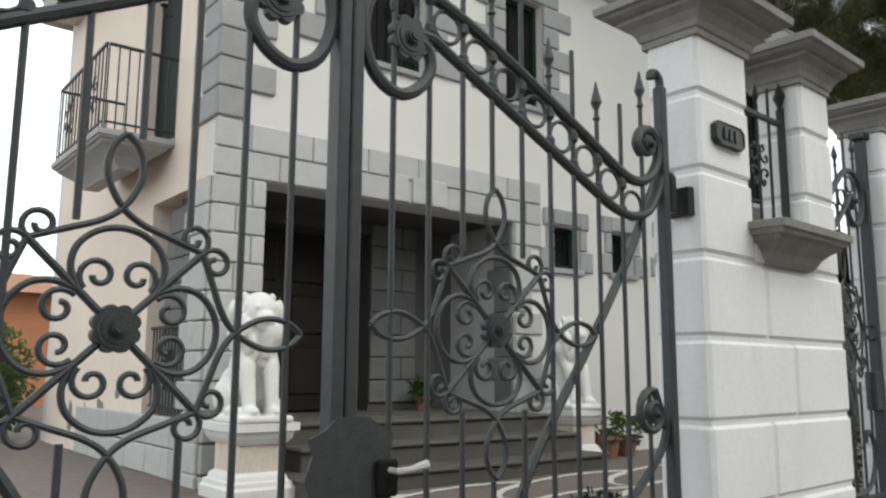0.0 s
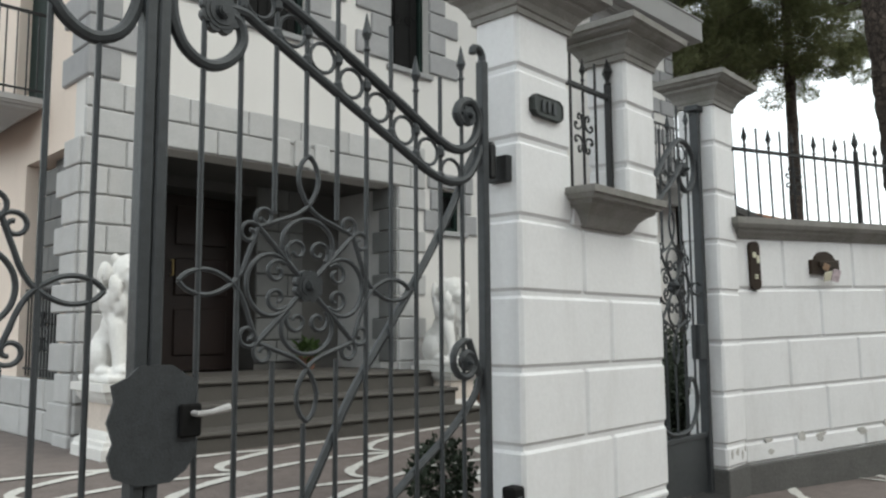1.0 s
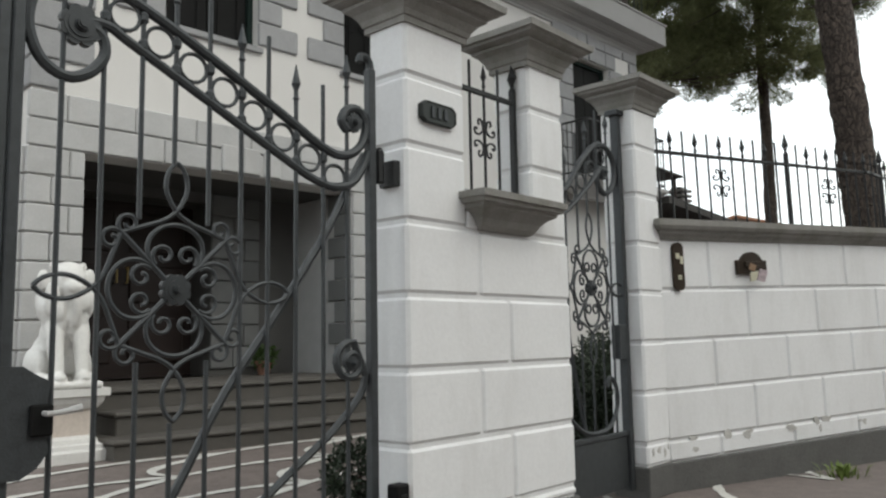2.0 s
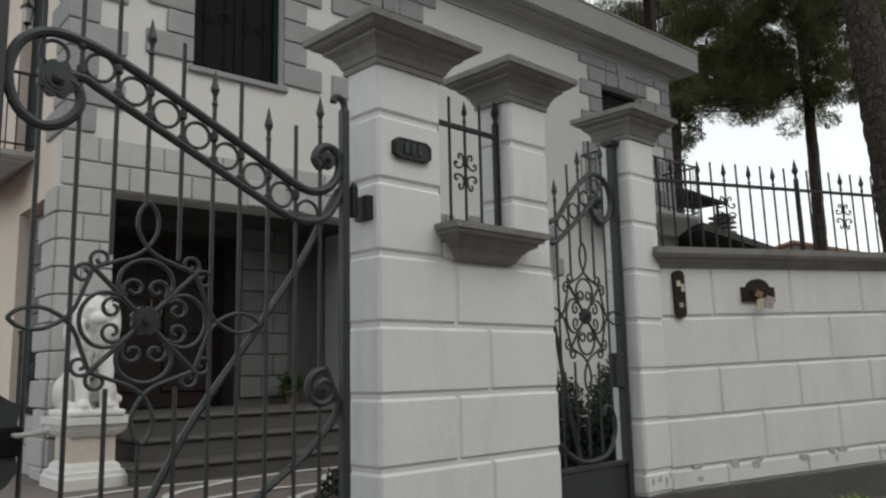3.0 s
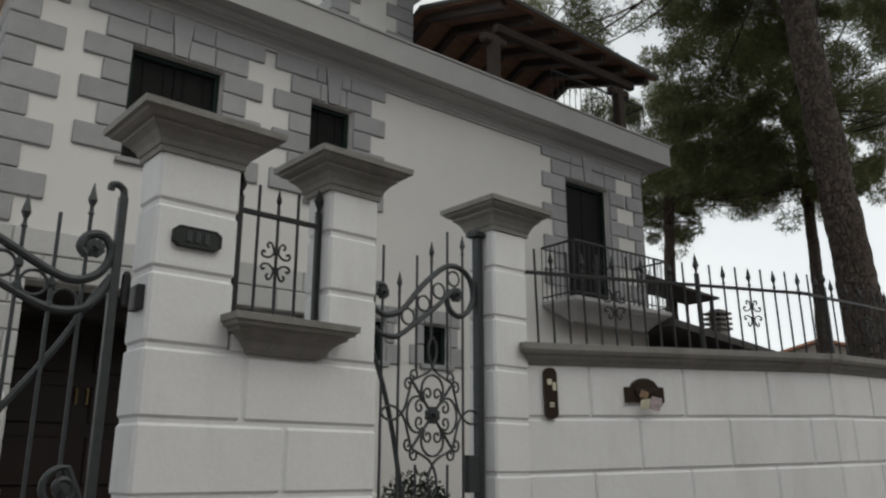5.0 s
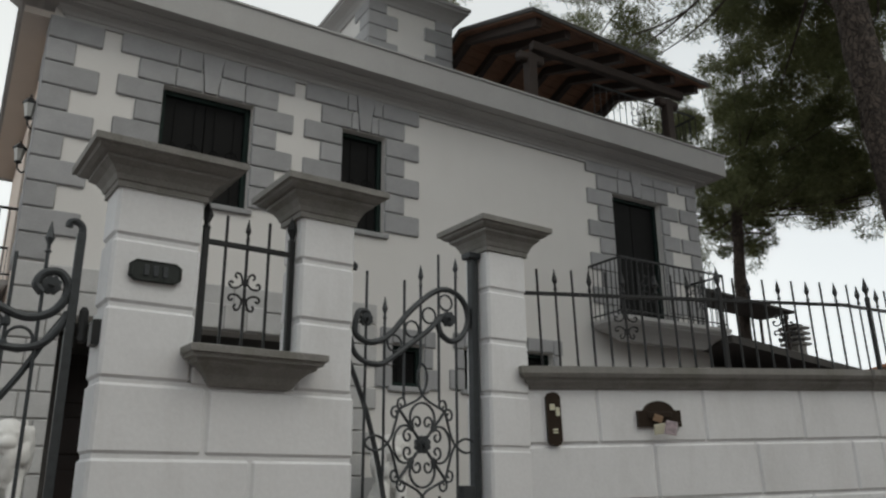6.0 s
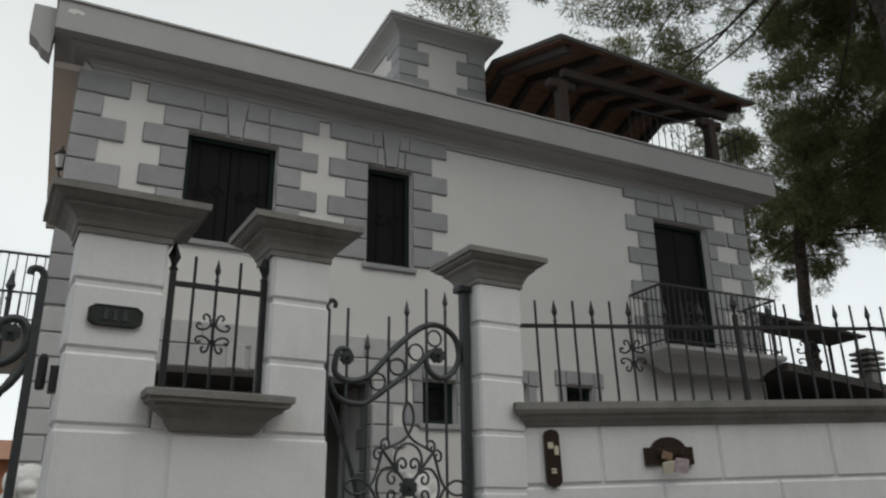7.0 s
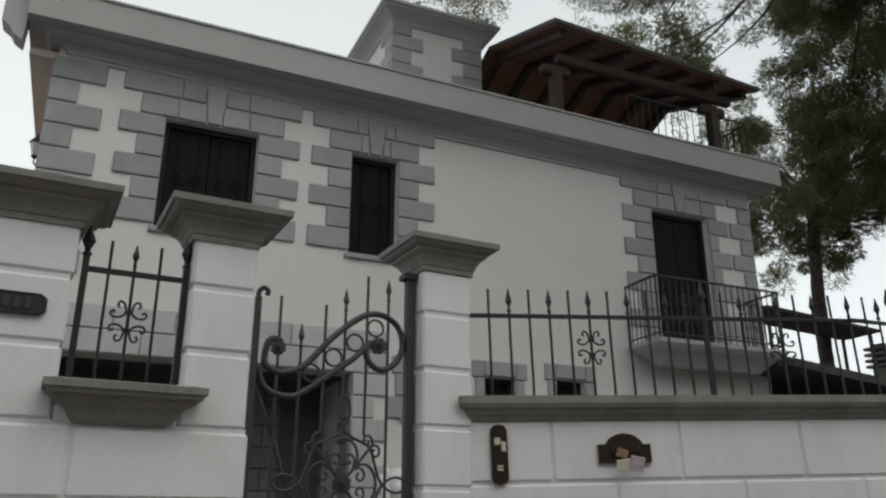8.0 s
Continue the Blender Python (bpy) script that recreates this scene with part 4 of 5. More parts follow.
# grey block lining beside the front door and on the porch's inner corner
# porch shade is part of these blocks' dark colour
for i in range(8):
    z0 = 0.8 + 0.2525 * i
    block("stone_block", (5.42, 8.015, z0 + 0.005), (5.84 if i % 2 else 5.7, 8.06, z0 + 0.247), SHADEBLOCK, front, 0.01)
    block("stone_block", (5.71 if not i % 2 else 5.85, 8.022, z0 + 0.005), (6.05, 8.06, z0 + 0.247), SHADEBLOCK, front, 0.01)
    block("stone_block", (6.565, HY + 0.012, z0 + 0.005), (6.605, HY + (0.42 if i % 2 else 0.3), z0 + 0.247), SHADEBLOCK, front, 0.01)
# block wall set back in the side opening, its shade put into the colours
part("porch_wall", Geo().box((3.22, 7.3, FZ), (3.3, 8.05, 2.82)), PORCHSHADE, house)
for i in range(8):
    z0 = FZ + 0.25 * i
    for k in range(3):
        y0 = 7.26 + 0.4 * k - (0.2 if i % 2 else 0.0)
        block("stone_block", (3.185, max(y0, 7.25), round(z0 + 0.005, 3)), (3.225, min(y0 + 0.394, 8.3), round(z0 + 0.245, 3)), SHADEBLOCK, front, 0.01)
# stone cladding of the plinth along the side
for i in range(2):
    for k in range(6):
        y0 = HY + 0.02 + 0.62 * k
        block("stone_block", (HX0 - 0.05, y0, 0.2 + 0.27 * i), (HX0 + 0.02, y0 + 0.61, 0.46 + 0.27 * i), PALESTONE, front, 0.012)


# damp, peeled patches low on the cream side wall
DAMP = mat("damp_peeled_plaster", (0.2, 0.18, 0.16), 0.9, vary=0.4, bump=0.5, scale=14, fine=60)
for y, z, w, h in ((9.9, 0.75, 0.16, 0.1), (10.5, 0.62, 0.1, 0.22), (11.1, 0.6, 0.14, 0.26), (11.7, 0.8, 0.1, 0.16), (9.3, 0.9, 0.1, 0.07)):
    ring = [(w * q * math.cos(2 * math.pi * k / 13), h * q * math.sin(2 * math.pi * k / 13)) for k in range(13) for q in (rnd.uniform(0.5, 1.0),)]
    patch = part("peeled_patch", Geo().prism(ring, -0.003, 0.004), DAMP, sidew)
    patch.matrix_local = pose(HX0, y, z, 0, 0, -90)


def window(w, label, leaves=2, sill=True, grille=True):
    a, b, c, d = w
    win = part("window", Geo().box((a, HY + 0.2, c), (b, HY + 0.22, d)), GLASS, house, label)
    fr = Geo()
    for x0, x1, z0, z1 in ((a, a + 0.06, c, d), (b - 0.06, b, c, d), (a + 0.06, b - 0.06, d - 0.06, d), (a + 0.06, b - 0.06, c, c + 0.06)):
        fr.bev((x0, HY + 0.10, z0), (x1, HY + 0.2, z1), 0.006)
    part("frame", fr, GREENFRAME, win, "dark green frame")
    step = (b - a - 0.12) / leaves
    for k in range(leaves):
        x0 = a + 0.06 + k * step
        part("shutter", Geo().bev((x0 + 0.004, HY + 0.145, c + 0.064), (x0 + step - 0.004, HY + 0.185, d - 0.064), 0.006), SHUTTER, win)
        if grille:
            gg = Geo()
            n = 2
            for q in range(n):
                gx = x0 + step * (q + 0.5) / n
                gg.tube([(gx, HY + 0.125, c + 0.05), (gx, HY + 0.125, d - 0.05)], 0.006, 5)
            mz = (c + d) / 2
            for q in (-1, 1):
                gg.tube([(p[0], HY + 0.125, p[2]) for p in spiral(x0 + step / 2 + q * step * 0.2, mz, step * 0.18, 0.02, 0, q * 400)], 0.006, 5)
            part("grille", gg, SHUTTER, win, "black scrolled security grille")
    if sill:
        part("sill", Geo().bev((a - 0.05, HY - 0.05, c - 0.065), (b + 0.05, HY + 0.1, c - 0.002), 0.008), GREYSTONE, win)
    return win


window(W1, "wide window with dark shutters and grille")
window(W2, "narrow window with dark shutter and grille", 1)
window(W3, "tall dark balcony door with green frame", 2, False, False)
for w in SM:
    window(w, "small dark ground-floor window with stone sill", 1, True, True)
# side door on the side balcony
sd = part("side_door", Geo().bev((HX0 + 0.12, 8.0, 3.4), (HX0 + 0.17, 8.96, 5.5), 0.008), GREENFRAME, house, "dark green side balcony door")


def railing(parent, m, length, z0, z1, n, scroll=()):
    """Bars between two rails along local x."""
    rail = Geo().bev((0, -0.012, z1 - 0.03), (length, 0.012, z1), 0.003).mesh("rail", RAILIRON)
    ob = part("rail", rail, None, parent)
    ob.matrix_local = m
    ob = part("rail", Geo().bev((0, -0.009, z0 + 0.06), (length, 0.009, z0 + 0.08), 0.003).mesh("rail", RAILIRON), None, parent)
    ob.matrix_local = m
    bar = Geo().tube([(0, 0, z0), (0, 0, z1 - 0.02)], 0.0075, 6).mesh("bar", RAILIRON)
    for i in range(n + 1):
        ob = part("bar", bar, None, parent)
        ob.matrix_local = m @ pose(length * i / n, 0, 0)
    c_line = [(0.5, 0.68), (0.62, 0.8), (0.5, 0.97), (0.3, 0.9), (0.2, 0.7), (0.16, 0.46), (0.3, 0.28), (0.55, 0.18), (0.85, 0.2), (0.98, 0.36), (0.86, 0.5), (0.72, 0.4)]
    for x in scroll:
        for mx in (1, -1):
            for mz in (1, -1):
                ob = part("scroll", Geo().tube(smooth_line([(x + mx * 0.17 * p, 0, (z0 + z1) / 2 + mz * 0.2 * q) for p, q in c_line], 3), 0.007, 5), RAILIRON, parent)
                ob.matrix_local = m


def balcony(m, length, depth, label, n, rh):
    b = thing("balcony", m, label, "balcony", "balconies")
    slab = Geo().mould(0.14, length - 0.14, -depth + 0.14, -0.145, [(-0.14, -0.3), (-0.12, -0.27), (-0.05, -0.2), (0.03, -0.14), (0.08, -0.11), (0.09, -0.085), (0.115, -0.08), (0.125, -0.06), (0.14, -0.055), (0.14, 0.0)])
    part("slab", slab, CORNICE, b, "moulded grey stone slab")
    railing(b, pose(0.03, -depth + 0.04, 0), length - 0.06, 0.0, rh, n, (length * 0.25, length * 0.72))
    railing(b, pose(0.03, 0, 0, 0, 0, -90), depth - 0.06, 0.0, rh, 7)
    railing(b, pose(length - 0.03, 0, 0, 0, 0, -90), depth - 0.06, 0.0, rh, 7)
    return b


balcony(pose(10.46, HY, 3.46), 2.19, 0.7, "grey stone balcony with black iron railing", 20, 0.85)
balcony(pose(HX0, 9.75, 3.36, 0, 0, -90), 1.77, 0.72, "side balcony with black iron railing", 14, 0.84)

# low iron gate in the porch's side opening
sg = thing("porch_gate", pose(HX0 + 0.06, 7.5, FZ), "low black iron gate closing the porch side", "gate")
railing(sg, pose(0, 0.02, 0, 0, 0, 90), 1.0, 0.02, 0.85, 12, (0.5,))

# wall lanterns on the near corner
for ly, z in ((7.25, 5.1), (8.3, 4.98)):
    lan = thing("wall_lantern", pose(HX0 - 0.085, ly, z), "small black wall lantern on the corner of the house", "lantern", "wall lanterns")
    part("bracket", Geo().tube(smooth_line([(0.09, 0, -0.22), (0.05, 0, -0.25), (0.0, 0, -0.2), (0, 0, -0.12)], 4), 0.01, 6), RAILIRON, lan)
    part("glass", Geo().lathe(0, 0, [(0.035, -0.12), (0.065, 0.03)], 6), LANTERNGLASS, lan)
    part("frame", Geo().lathe(0, 0, [(0.08, 0.03), (0.075, 0.05), (0.03, 0.10), (0.012, 0.11), (0.012, 0.14)], 6), RAILIRON, lan)
    part("base", Geo().lathe(0, 0, [(0.015, -0.15), (0.042, -0.135), (0.04, -0.12)], 6), RAILIRON, lan)

# ---- roof terrace: stair tower, pergola, railing ----
tower = thing("roof_tower", pose(7.5, 8.32, 6.40), "small white roof tower with grey quoins and moulded cap", "roof tower")
part("wall", Geo().box((0, 0, 0), (1.5, 1.6, 2.3)), PLASTER, tower)
for i in range(9):
    z0 = 0.05 + 0.25 * i
    L = 0.5 if i % 2 else 0.3
    for x0, x1 in ((-0.03, L), (1.5 - L, 1.53)):
        block("stone_block", (x0, -0.03, z0), (x1, 0.01, z0 + 0.24), GREYSTONE, tower, 0.012)
    block("stone_block", (-0.03, 0.012, z0), (0.01, 0.8 - L, z0 + 0.24), GREYSTONE, tower, 0.012)
part("cap", Geo().mould(0, 1.5, 0, 1.6, [(0.0, 2.22), (0.03, 2.23), (0.05, 2.28), (0.1, 2.33), (0.17, 2.37), (0.23, 2.39), (0.23, 2.43), (0.26, 2.435), (0.26, 2.49), (0.1, 2.51), (-0.7, 2.62)]), CORNICE, tower)
aer = thing("roof_aerial", pose(7.7, 9.2, 8.9), "thin metal roof aerial on the tower", "aerial")
part("mast", Geo().tube([(0, 0, -0.1), (0, 0, 0.75)], 0.012, 6), RAILIRON, aer)
for k in range(4):
    part("element", Geo().tube([(-0.2 + 0.02 * k, -0.1, 0.3 + 0.12 * k), (0.2 - 0.02 * k, 0.1, 0.3 + 0.12 * k)], 0.005, 5), RAILIRON, aer)

PX0, PX1, PY0, PY1, PZ, RISE = 9.2, 12.95, 6.35, 9.8, 7.66, 0.36
perg = thing("pergola", pose(0, 0, 6.40), "dark timber pergola with plank roof on the terrace", "pergola")
RY = 8.35
pz = lambda y: PZ - 6.40 + RISE * (y - PY0 if y <= RY else 2 * RY - PY0 - y)


def slab(x0, x1, y0, y1, h0, h1):
    """A sloping slab between heights h0 and h1 over the roof line."""
    v = [(x, y, pz(y) + h + 0.06 * (PX1 - x)) for h in (h0, h1) for x, y in ((x0, y0), (x1, y0), (x1, y1), (x0, y1))]
    return Geo().add(v, [(3, 2, 1, 0), (4, 5, 6, 7), (0, 1, 5, 4), (1, 2, 6, 5), (2, 3, 7, 6), (3, 0, 4, 7)])


part("roof_cover", slab(PX0, PX1, PY0, RY, 0.0, 0.07), ROOFEDGE, perg, "dark felt roof edge")
part("roof_cover", slab(PX0, PX1, RY, PY1, 0.0, 0.07), ROOFEDGE, perg)
n = 22
for k in range(n):
    y0 = PY0 + 0.03 + (PY1 - PY0 - 0.06) * k / n
    part("plank", slab(PX0 + 0.03, PX1 - 0.03, y0, y0 + (PY1 - PY0 - 0.06) / n - 0.012, -0.025, -0.002), PLANK, perg)
for k in range(7):
    x = PX0 + 0.15 + (PX1 - PX0 - 0.42) * k / 6
    part("rafter", slab(x, x + 0.10, PY0 + 0.12, RY, -0.17, -0.027), BEAM, perg)
    part("rafter", slab(x, x + 0.10, RY, PY1 - 0.05, -0.17, -0.027), BEAM, perg)
for y in (6.62, 9.45):
    part("beam", Geo().bev((PX0 + 0.2, y, pz(y) - 0.3), (PX1 - 0.35, y + 0.12, pz(y) - 0.16), 0.012), BEAM, perg)
    for x in (9.3, 12.15):
        part("post", Geo().bev((x, y, 0), (x + 0.16, y + 0.16, pz(y) - 0.372), 0.014), BEAM, perg)
        part("corbel", Geo().bev((x - 0.16, y + 0.01, pz(y) - 0.52), (x + 0.32, y + 0.15, pz(y) - 0.374), 0.03), BEAM, perg)
terr = thing("terrace_railing", pose(12.95, 6.74, 6.40), "dark iron railing round the roof terrace", "railing")
railing(terr, pose(0, 0, 0, 0, 0, 90), 4.2, 0.1, 0.88, 30, (1.2, 3.0))
railing(terr, pose(-2.3, 0, 0), 2.3, 0.1, 0.88, 17, (0.95,))
railing(terr, pose(-3.6, 4.2, 0), 3.6, 0.1, 0.88, 26, (1.8,))


# ---- statues by the steps ----
def ball(g, c, r, n=10, m=7):
    rows = []
    for j in range(m + 1):
        t = math.pi * j / m - math.pi / 2
        rows.append((math.cos(t), math.sin(t)))
    verts = [(c[0] + r[0] * q * math.cos(2 * math.pi * k / n), c[1] + r[1] * q * math.sin(2 * math.pi * k / n), c[2] + r[2] * z) for q, z in rows for k in range(n)]
    faces = [(j * n + k, j * n + (k + 1) % n, (j + 1) * n + (k + 1) % n, (j + 1) * n + k) for j in range(m) for k in range(n)]
    g.add(verts, faces)


def lion_statue(m, label):
    """A seated lion carved in marble, one mesh; it faces local -y."""
    g = Geo()
    g.bev((-0.2, -0.3, 0), (0.2, 0.32, 0.05), 0.012)
    ball(g, (0, 0.14, 0.22), (0.17, 0.2, 0.2), 14, 10)
    for k in range(6):
        t = k / 5
        ball(g, (0, 0.1 - 0.16 * t, 0.25 + 0.34 * t), (0.155 - 0.03 * t, 0.16 - 0.03 * t, 0.15), 14, 9)
    for s in (-1, 1):
        ball(g, (s * 0.15, 0.08, 0.17), (0.075, 0.16, 0.13), 10, 8)
        ball(g, (s * 0.15, -0.08, 0.075), (0.055, 0.12, 0.04), 10, 6)
        g.tube([(s * 0.085, -0.06, 0.5), (s * 0.09, -0.13, 0.38), (s * 0.085, -0.17, 0.2), (s * 0.085, -0.19, 0.09)], [0.07, 0.062, 0.05, 0.048], 10)
        ball(g, (s * 0.085, -0.22, 0.075), (0.055, 0.085, 0.045), 10, 6)
    rnd = random.Random(4)
    for k in range(120):
        a, z = rnd.uniform(0, 2 * math.pi), rnd.uniform(0.42, 0.8)
        rr = 0.165 * math.sqrt(max(0.05, 1 - ((z - 0.68) / 0.27) ** 2)) + 0.01
        if math.sin(a) < -0.62 and z > 0.64:
            continue
        ball(g, (rr * math.cos(a), -0.05 + rr * math.sin(a), z), (0.034, 0.034, 0.075), 7, 5)
    ball(g, (0, -0.1, 0.76), (0.13, 0.135, 0.145), 14, 10)
    for s in (-1, 1):
        ball(g, (s * 0.105, -0.08, 0.87), (0.03, 0.022, 0.035), 8, 6)
    ball(g, (0, -0.215, 0.71), (0.07, 0.06, 0.055), 12, 8)
    ball(g, (0, -0.2, 0.655), (0.05, 0.05, 0.03), 10, 6)
    for s in (-1, 1):
        ball(g, (s * 0.05, -0.205, 0.79), (0.03, 0.02, 0.018), 8, 6)
    g.tube([(0.1, 0.32, 0.08), (0.2, 0.26, 0.09), (0.24, 0.1, 0.1), (0.22, 0.0, 0.12)], [0.025, 0.025, 0.03, 0.04], 8)
    ob = solo("lion_statue", g, MARBLE, label, "statue", group="lion statues", m=m, smooth=True)
    re = ob.modifiers.new("merge", "REMESH")
    re.mode, re.voxel_size, re.use_smooth_shade = "VOXEL", 0.011, True
    sm = ob.modifiers.new("soften", "SMOOTH")
    sm.iterations, sm.factor = 2, 0.5
    return ob


def pedestal(m, label):
    ped = thing("pedestal", m, label, "pedestal", "statue pedestals")
    w = 0.17
    part("footing", Geo().mould(-w, w, -w * 1.3, w * 1.3, [(0.1, -0.2), (0.1, -0.02), (0.06, 0.0)]), STEPSTONE, ped, "dark stone footing")
    part("base", Geo().mould(-w, w, -w * 1.3, w * 1.3, [(0.085, 0.0), (0.085, 0.08), (0.07, 0.1), (0.065, 0.13), (0.04, 0.14), (0.03, 0.175), (0.0, 0.2)]), MARBLE, ped)
    part("shaft", Geo().mould(-w, w, -w * 1.3, w * 1.3, [(0.0, 0.2), (0.0, 0.4)]), TERRA_MARBLE, ped)
    part("top", Geo().mould(-w, w, -w * 1.3, w * 1.3, [(0.0, 0.4), (0.03, 0.41), (0.06, 0.45), (0.07, 0.49), (0.1, 0.5), (0.1, 0.56)]), MARBLE, ped)


TERRA_MARBLE = mat("veined_marble", (0.6, 0.53, 0.47), 0.5, vary=0.15, bump=0.2, scale=5, fine=30)
for x, y, a in ((3.2, 6.32, -2), (6.98, 6.5, -8)):
    pedestal(pose(x, y, 0.2), "white marble pedestal beside the porch steps")
    lion_statue(pose(x, y, 0.76, 0, 0, a) @ Matrix.Scale(1.1, 4), "white marble seated lion on a pedestal")


# ---- pots and shrubs ----
def pot(m, r, h, label):
    p = thing("plant_pot", m, label, "plant pot", "plant pots")
    part("pot", Geo().lathe(0, 0, [(r * 0.65, 0), (r * 0.95, h * 0.8), (r * 1.08, h * 0.82), (r * 1.08, h), (r * 0.9, h), (r * 0.85, h * 0.9)], 16), TERRACOTTA, p, smooth=False)
    return p


rnd = random.Random(11)
for x, y, z, r in ((5.95, 7.75, 0.72, 0.1), (7.6, 6.5, 0.2, 0.16), (8.0, 6.55, 0.2, 0.14)):
    p = pot(pose(x, y, z), r, r * 1.6, "small terracotta pot with a green plant")
    part("plant", leaf_mesh("plant", [(0, 0, r * 2.0, r * 1.3, 1)], 160, 0.1, 1.0, 3, LEAF), None, p)
bush = thing("garden_shrub", pose(3.85, 3.4, 0.0), "dark green shrub behind the gate pier", "shrub", "garden shrubs")
part("leaves", leaf_mesh("leaves", [(0, 0, 0.3, 0.2, 1.1)], 1600, 0.045, 1.0, 4, DARKLEAF), None, bush)
for x, y, hh, rr in ((5.5, 3.25, 0.75, 0.26), (5.85, 3.5, 0.6, 0.24)):
    sh = thing("garden_shrub", pose(x, y, 0.0), "dark clipped shrub behind the pedestrian gate", "shrub", "garden shrubs")
    part("leaves", leaf_mesh("leaves", [(0, 0, hh, rr, 1.2), (0.05, 0.04, hh - 0.3, rr, 1.1)], 2200, 0.04, 1.0, 6, DARKLEAF), None, sh)
    part("stem", Geo().tube([(0, 0, -0.05), (0.01, 0, hh)], 0.02, 6), BARK, sh)
part("stem", Geo().tube([(0, 0, -0.05), (0.02, 0, 0.3)], 0.02, 6), BARK, bush)
for x, y, hh, rr in ((7.1, 3.85, 0.6, 0.36), (7.9, 4.35, 0.75, 0.4), (8.7, 4.9, 0.7, 0.4)):
    sh = thing("garden_shrub", pose(x, y, 0.02), "dark low shrub behind the boundary wall", "shrub", "garden shrubs")
    part("leaves", leaf_mesh("leaves", [(0, 0, hh, rr, 1.1), (0.1, 0.08, hh - 0.25, rr, 1.0), (-0.12, 0.05, hh - 0.3, rr * 0.9, 1.0)], 2000, 0.05, 1.0, 9, DARKLEAF), None, sh)
    part("stem", Geo().tube([(0, 0, -0.08), (0.01, 0, hh)], 0.02, 6), BARK, sh)


# ---- pine trees ----
def pine(x, y, path, radii, clumps, seed, label, density=210, size=0.16):
    rnd = random.Random(seed)
    tree = thing("pine_tree", pose(x, y, 0), label, "tree", "pine trees")
    pts = smooth_line(path, 6)
    n = len(pts)
    rad = [radii[0] + (radii[1] - radii[0]) * k / (n - 1) for k in range(n)]
    rad[0] *= 1.25
    fine = smooth_line(pts, 4)
    m = len(fine)
    wide = [(rad[0] / 1.25 * (1 - k / (m - 1)) + radii[1] * k / (m - 1)) * (1 + 0.25 * max(0, 1 - k / 5)) for k in range(m)]
    g = Geo().tube(fine, wide, 40)
    axis = [Vector(p) for p in fine]
    bumpy = []
    for k, p in enumerate(g.v):
        c = axis[min(k // 40, m - 1)]
        d = Vector(p) - c
        bumpy.append(tuple(c + d * (1 + rnd.uniform(-0.07, 0.06) - (0.06 if (k % 40 + (k // 40 // 3) * 2) % 5 == 0 else 0))))
    g.v = bumpy
    g.v = [(p[0] + 0.025 * rad[0] * math.sin(4.1 * p[2] + 7 * p[0]), p[1] + 0.025 * rad[0] * math.cos(5.3 * p[2] + 5 * p[1]), p[2]) for p in g.v]
    part("trunk", g, BARK, tree, smooth=True)
    balls = []
    for c, r in clumps:
        c = Vector(c)
        best = min(pts[n // 2:], key=lambda p: (p - c).length + 0.8 * max(0, p.z - c.z + 0.3))
        mid = (best + c) / 2 + Vector((rnd.uniform(-0.5, 0.5), rnd.uniform(-0.5, 0.5), rnd.uniform(-0.5, 0.1)))
        part("limb", Geo().tube(smooth_line([best, mid, c], 4), [radii[1] * 0.22 - (radii[1] * 0.18) * k / 8 for k in range(9)], 6), BARK, tree)
        for k in range(int(10 * r)):
            cc = c + Vector((rnd.gauss(0, 0.45), rnd.gauss(0, 0.45), rnd.gauss(0, 0.25))) * r
            balls.append((*cc, r * rnd.uniform(0.2, 0.4), 0.75))
    part("crown", leaf_mesh("crown", balls, int(density * 1.7), size, 0.27, seed, NEEDLE), None, tree)
    return tree


def ring_clumps(cx, cy, cz, R, n, r, seed, h=0.8):
    q = random.Random(seed)
    out = []
    for k in range(n):
        a, d = q.uniform(0, 2 * math.pi), R * math.sqrt(q.uniform(0.02, 1))
        out.append(((cx + d * math.cos(a), cy + d * math.sin(a), cz + q.uniform(-h, h) + 0.5 * (1 - d / R)), r * q.uniform(0.7, 1.25)))
    return out


pine(12.74, 3.2, [(0, 0, -0.3), (-0.05, 0.05, 1.5), (-0.15, 0.12, 3.6), (-0.32, 0.24, 6.2), (-0.4, 0.36, 8.4), (-0.42, 0.6, 10.4)], (0.29, 0.17), ring_clumps(-0.2, 2.0, 9.9, 5.2, 52, 1.15, 2, 0.6), 21, "tall umbrella pine with thick leaning trunk", 260, 0.13)
pine(21.32, 8.16, [(0, 0, -0.3), (-0.1, 0, 3.3), (0.17, 0.1, 6.8), (-0.1, 0, 10.2)], (0.18, 0.115), ring_clumps(0.3, -0.8, 10.9, 4.6, 34, 1.25, 5, 1.2), 22, "umbrella pine with slender trunk", 240, 0.15)
pine(17.8, 10.0, [(0, 0, -0.3), (0, 0, 3.0), (0.1, 0, 6.0), (0.4, 0, 8.4)], (0.17, 0.11), ring_clumps(1.6, -1.2, 8.7, 3.3, 38, 1.1, 8, 1.5), 23, "umbrella pine with forked trunk beside the house", 240, 0.15)

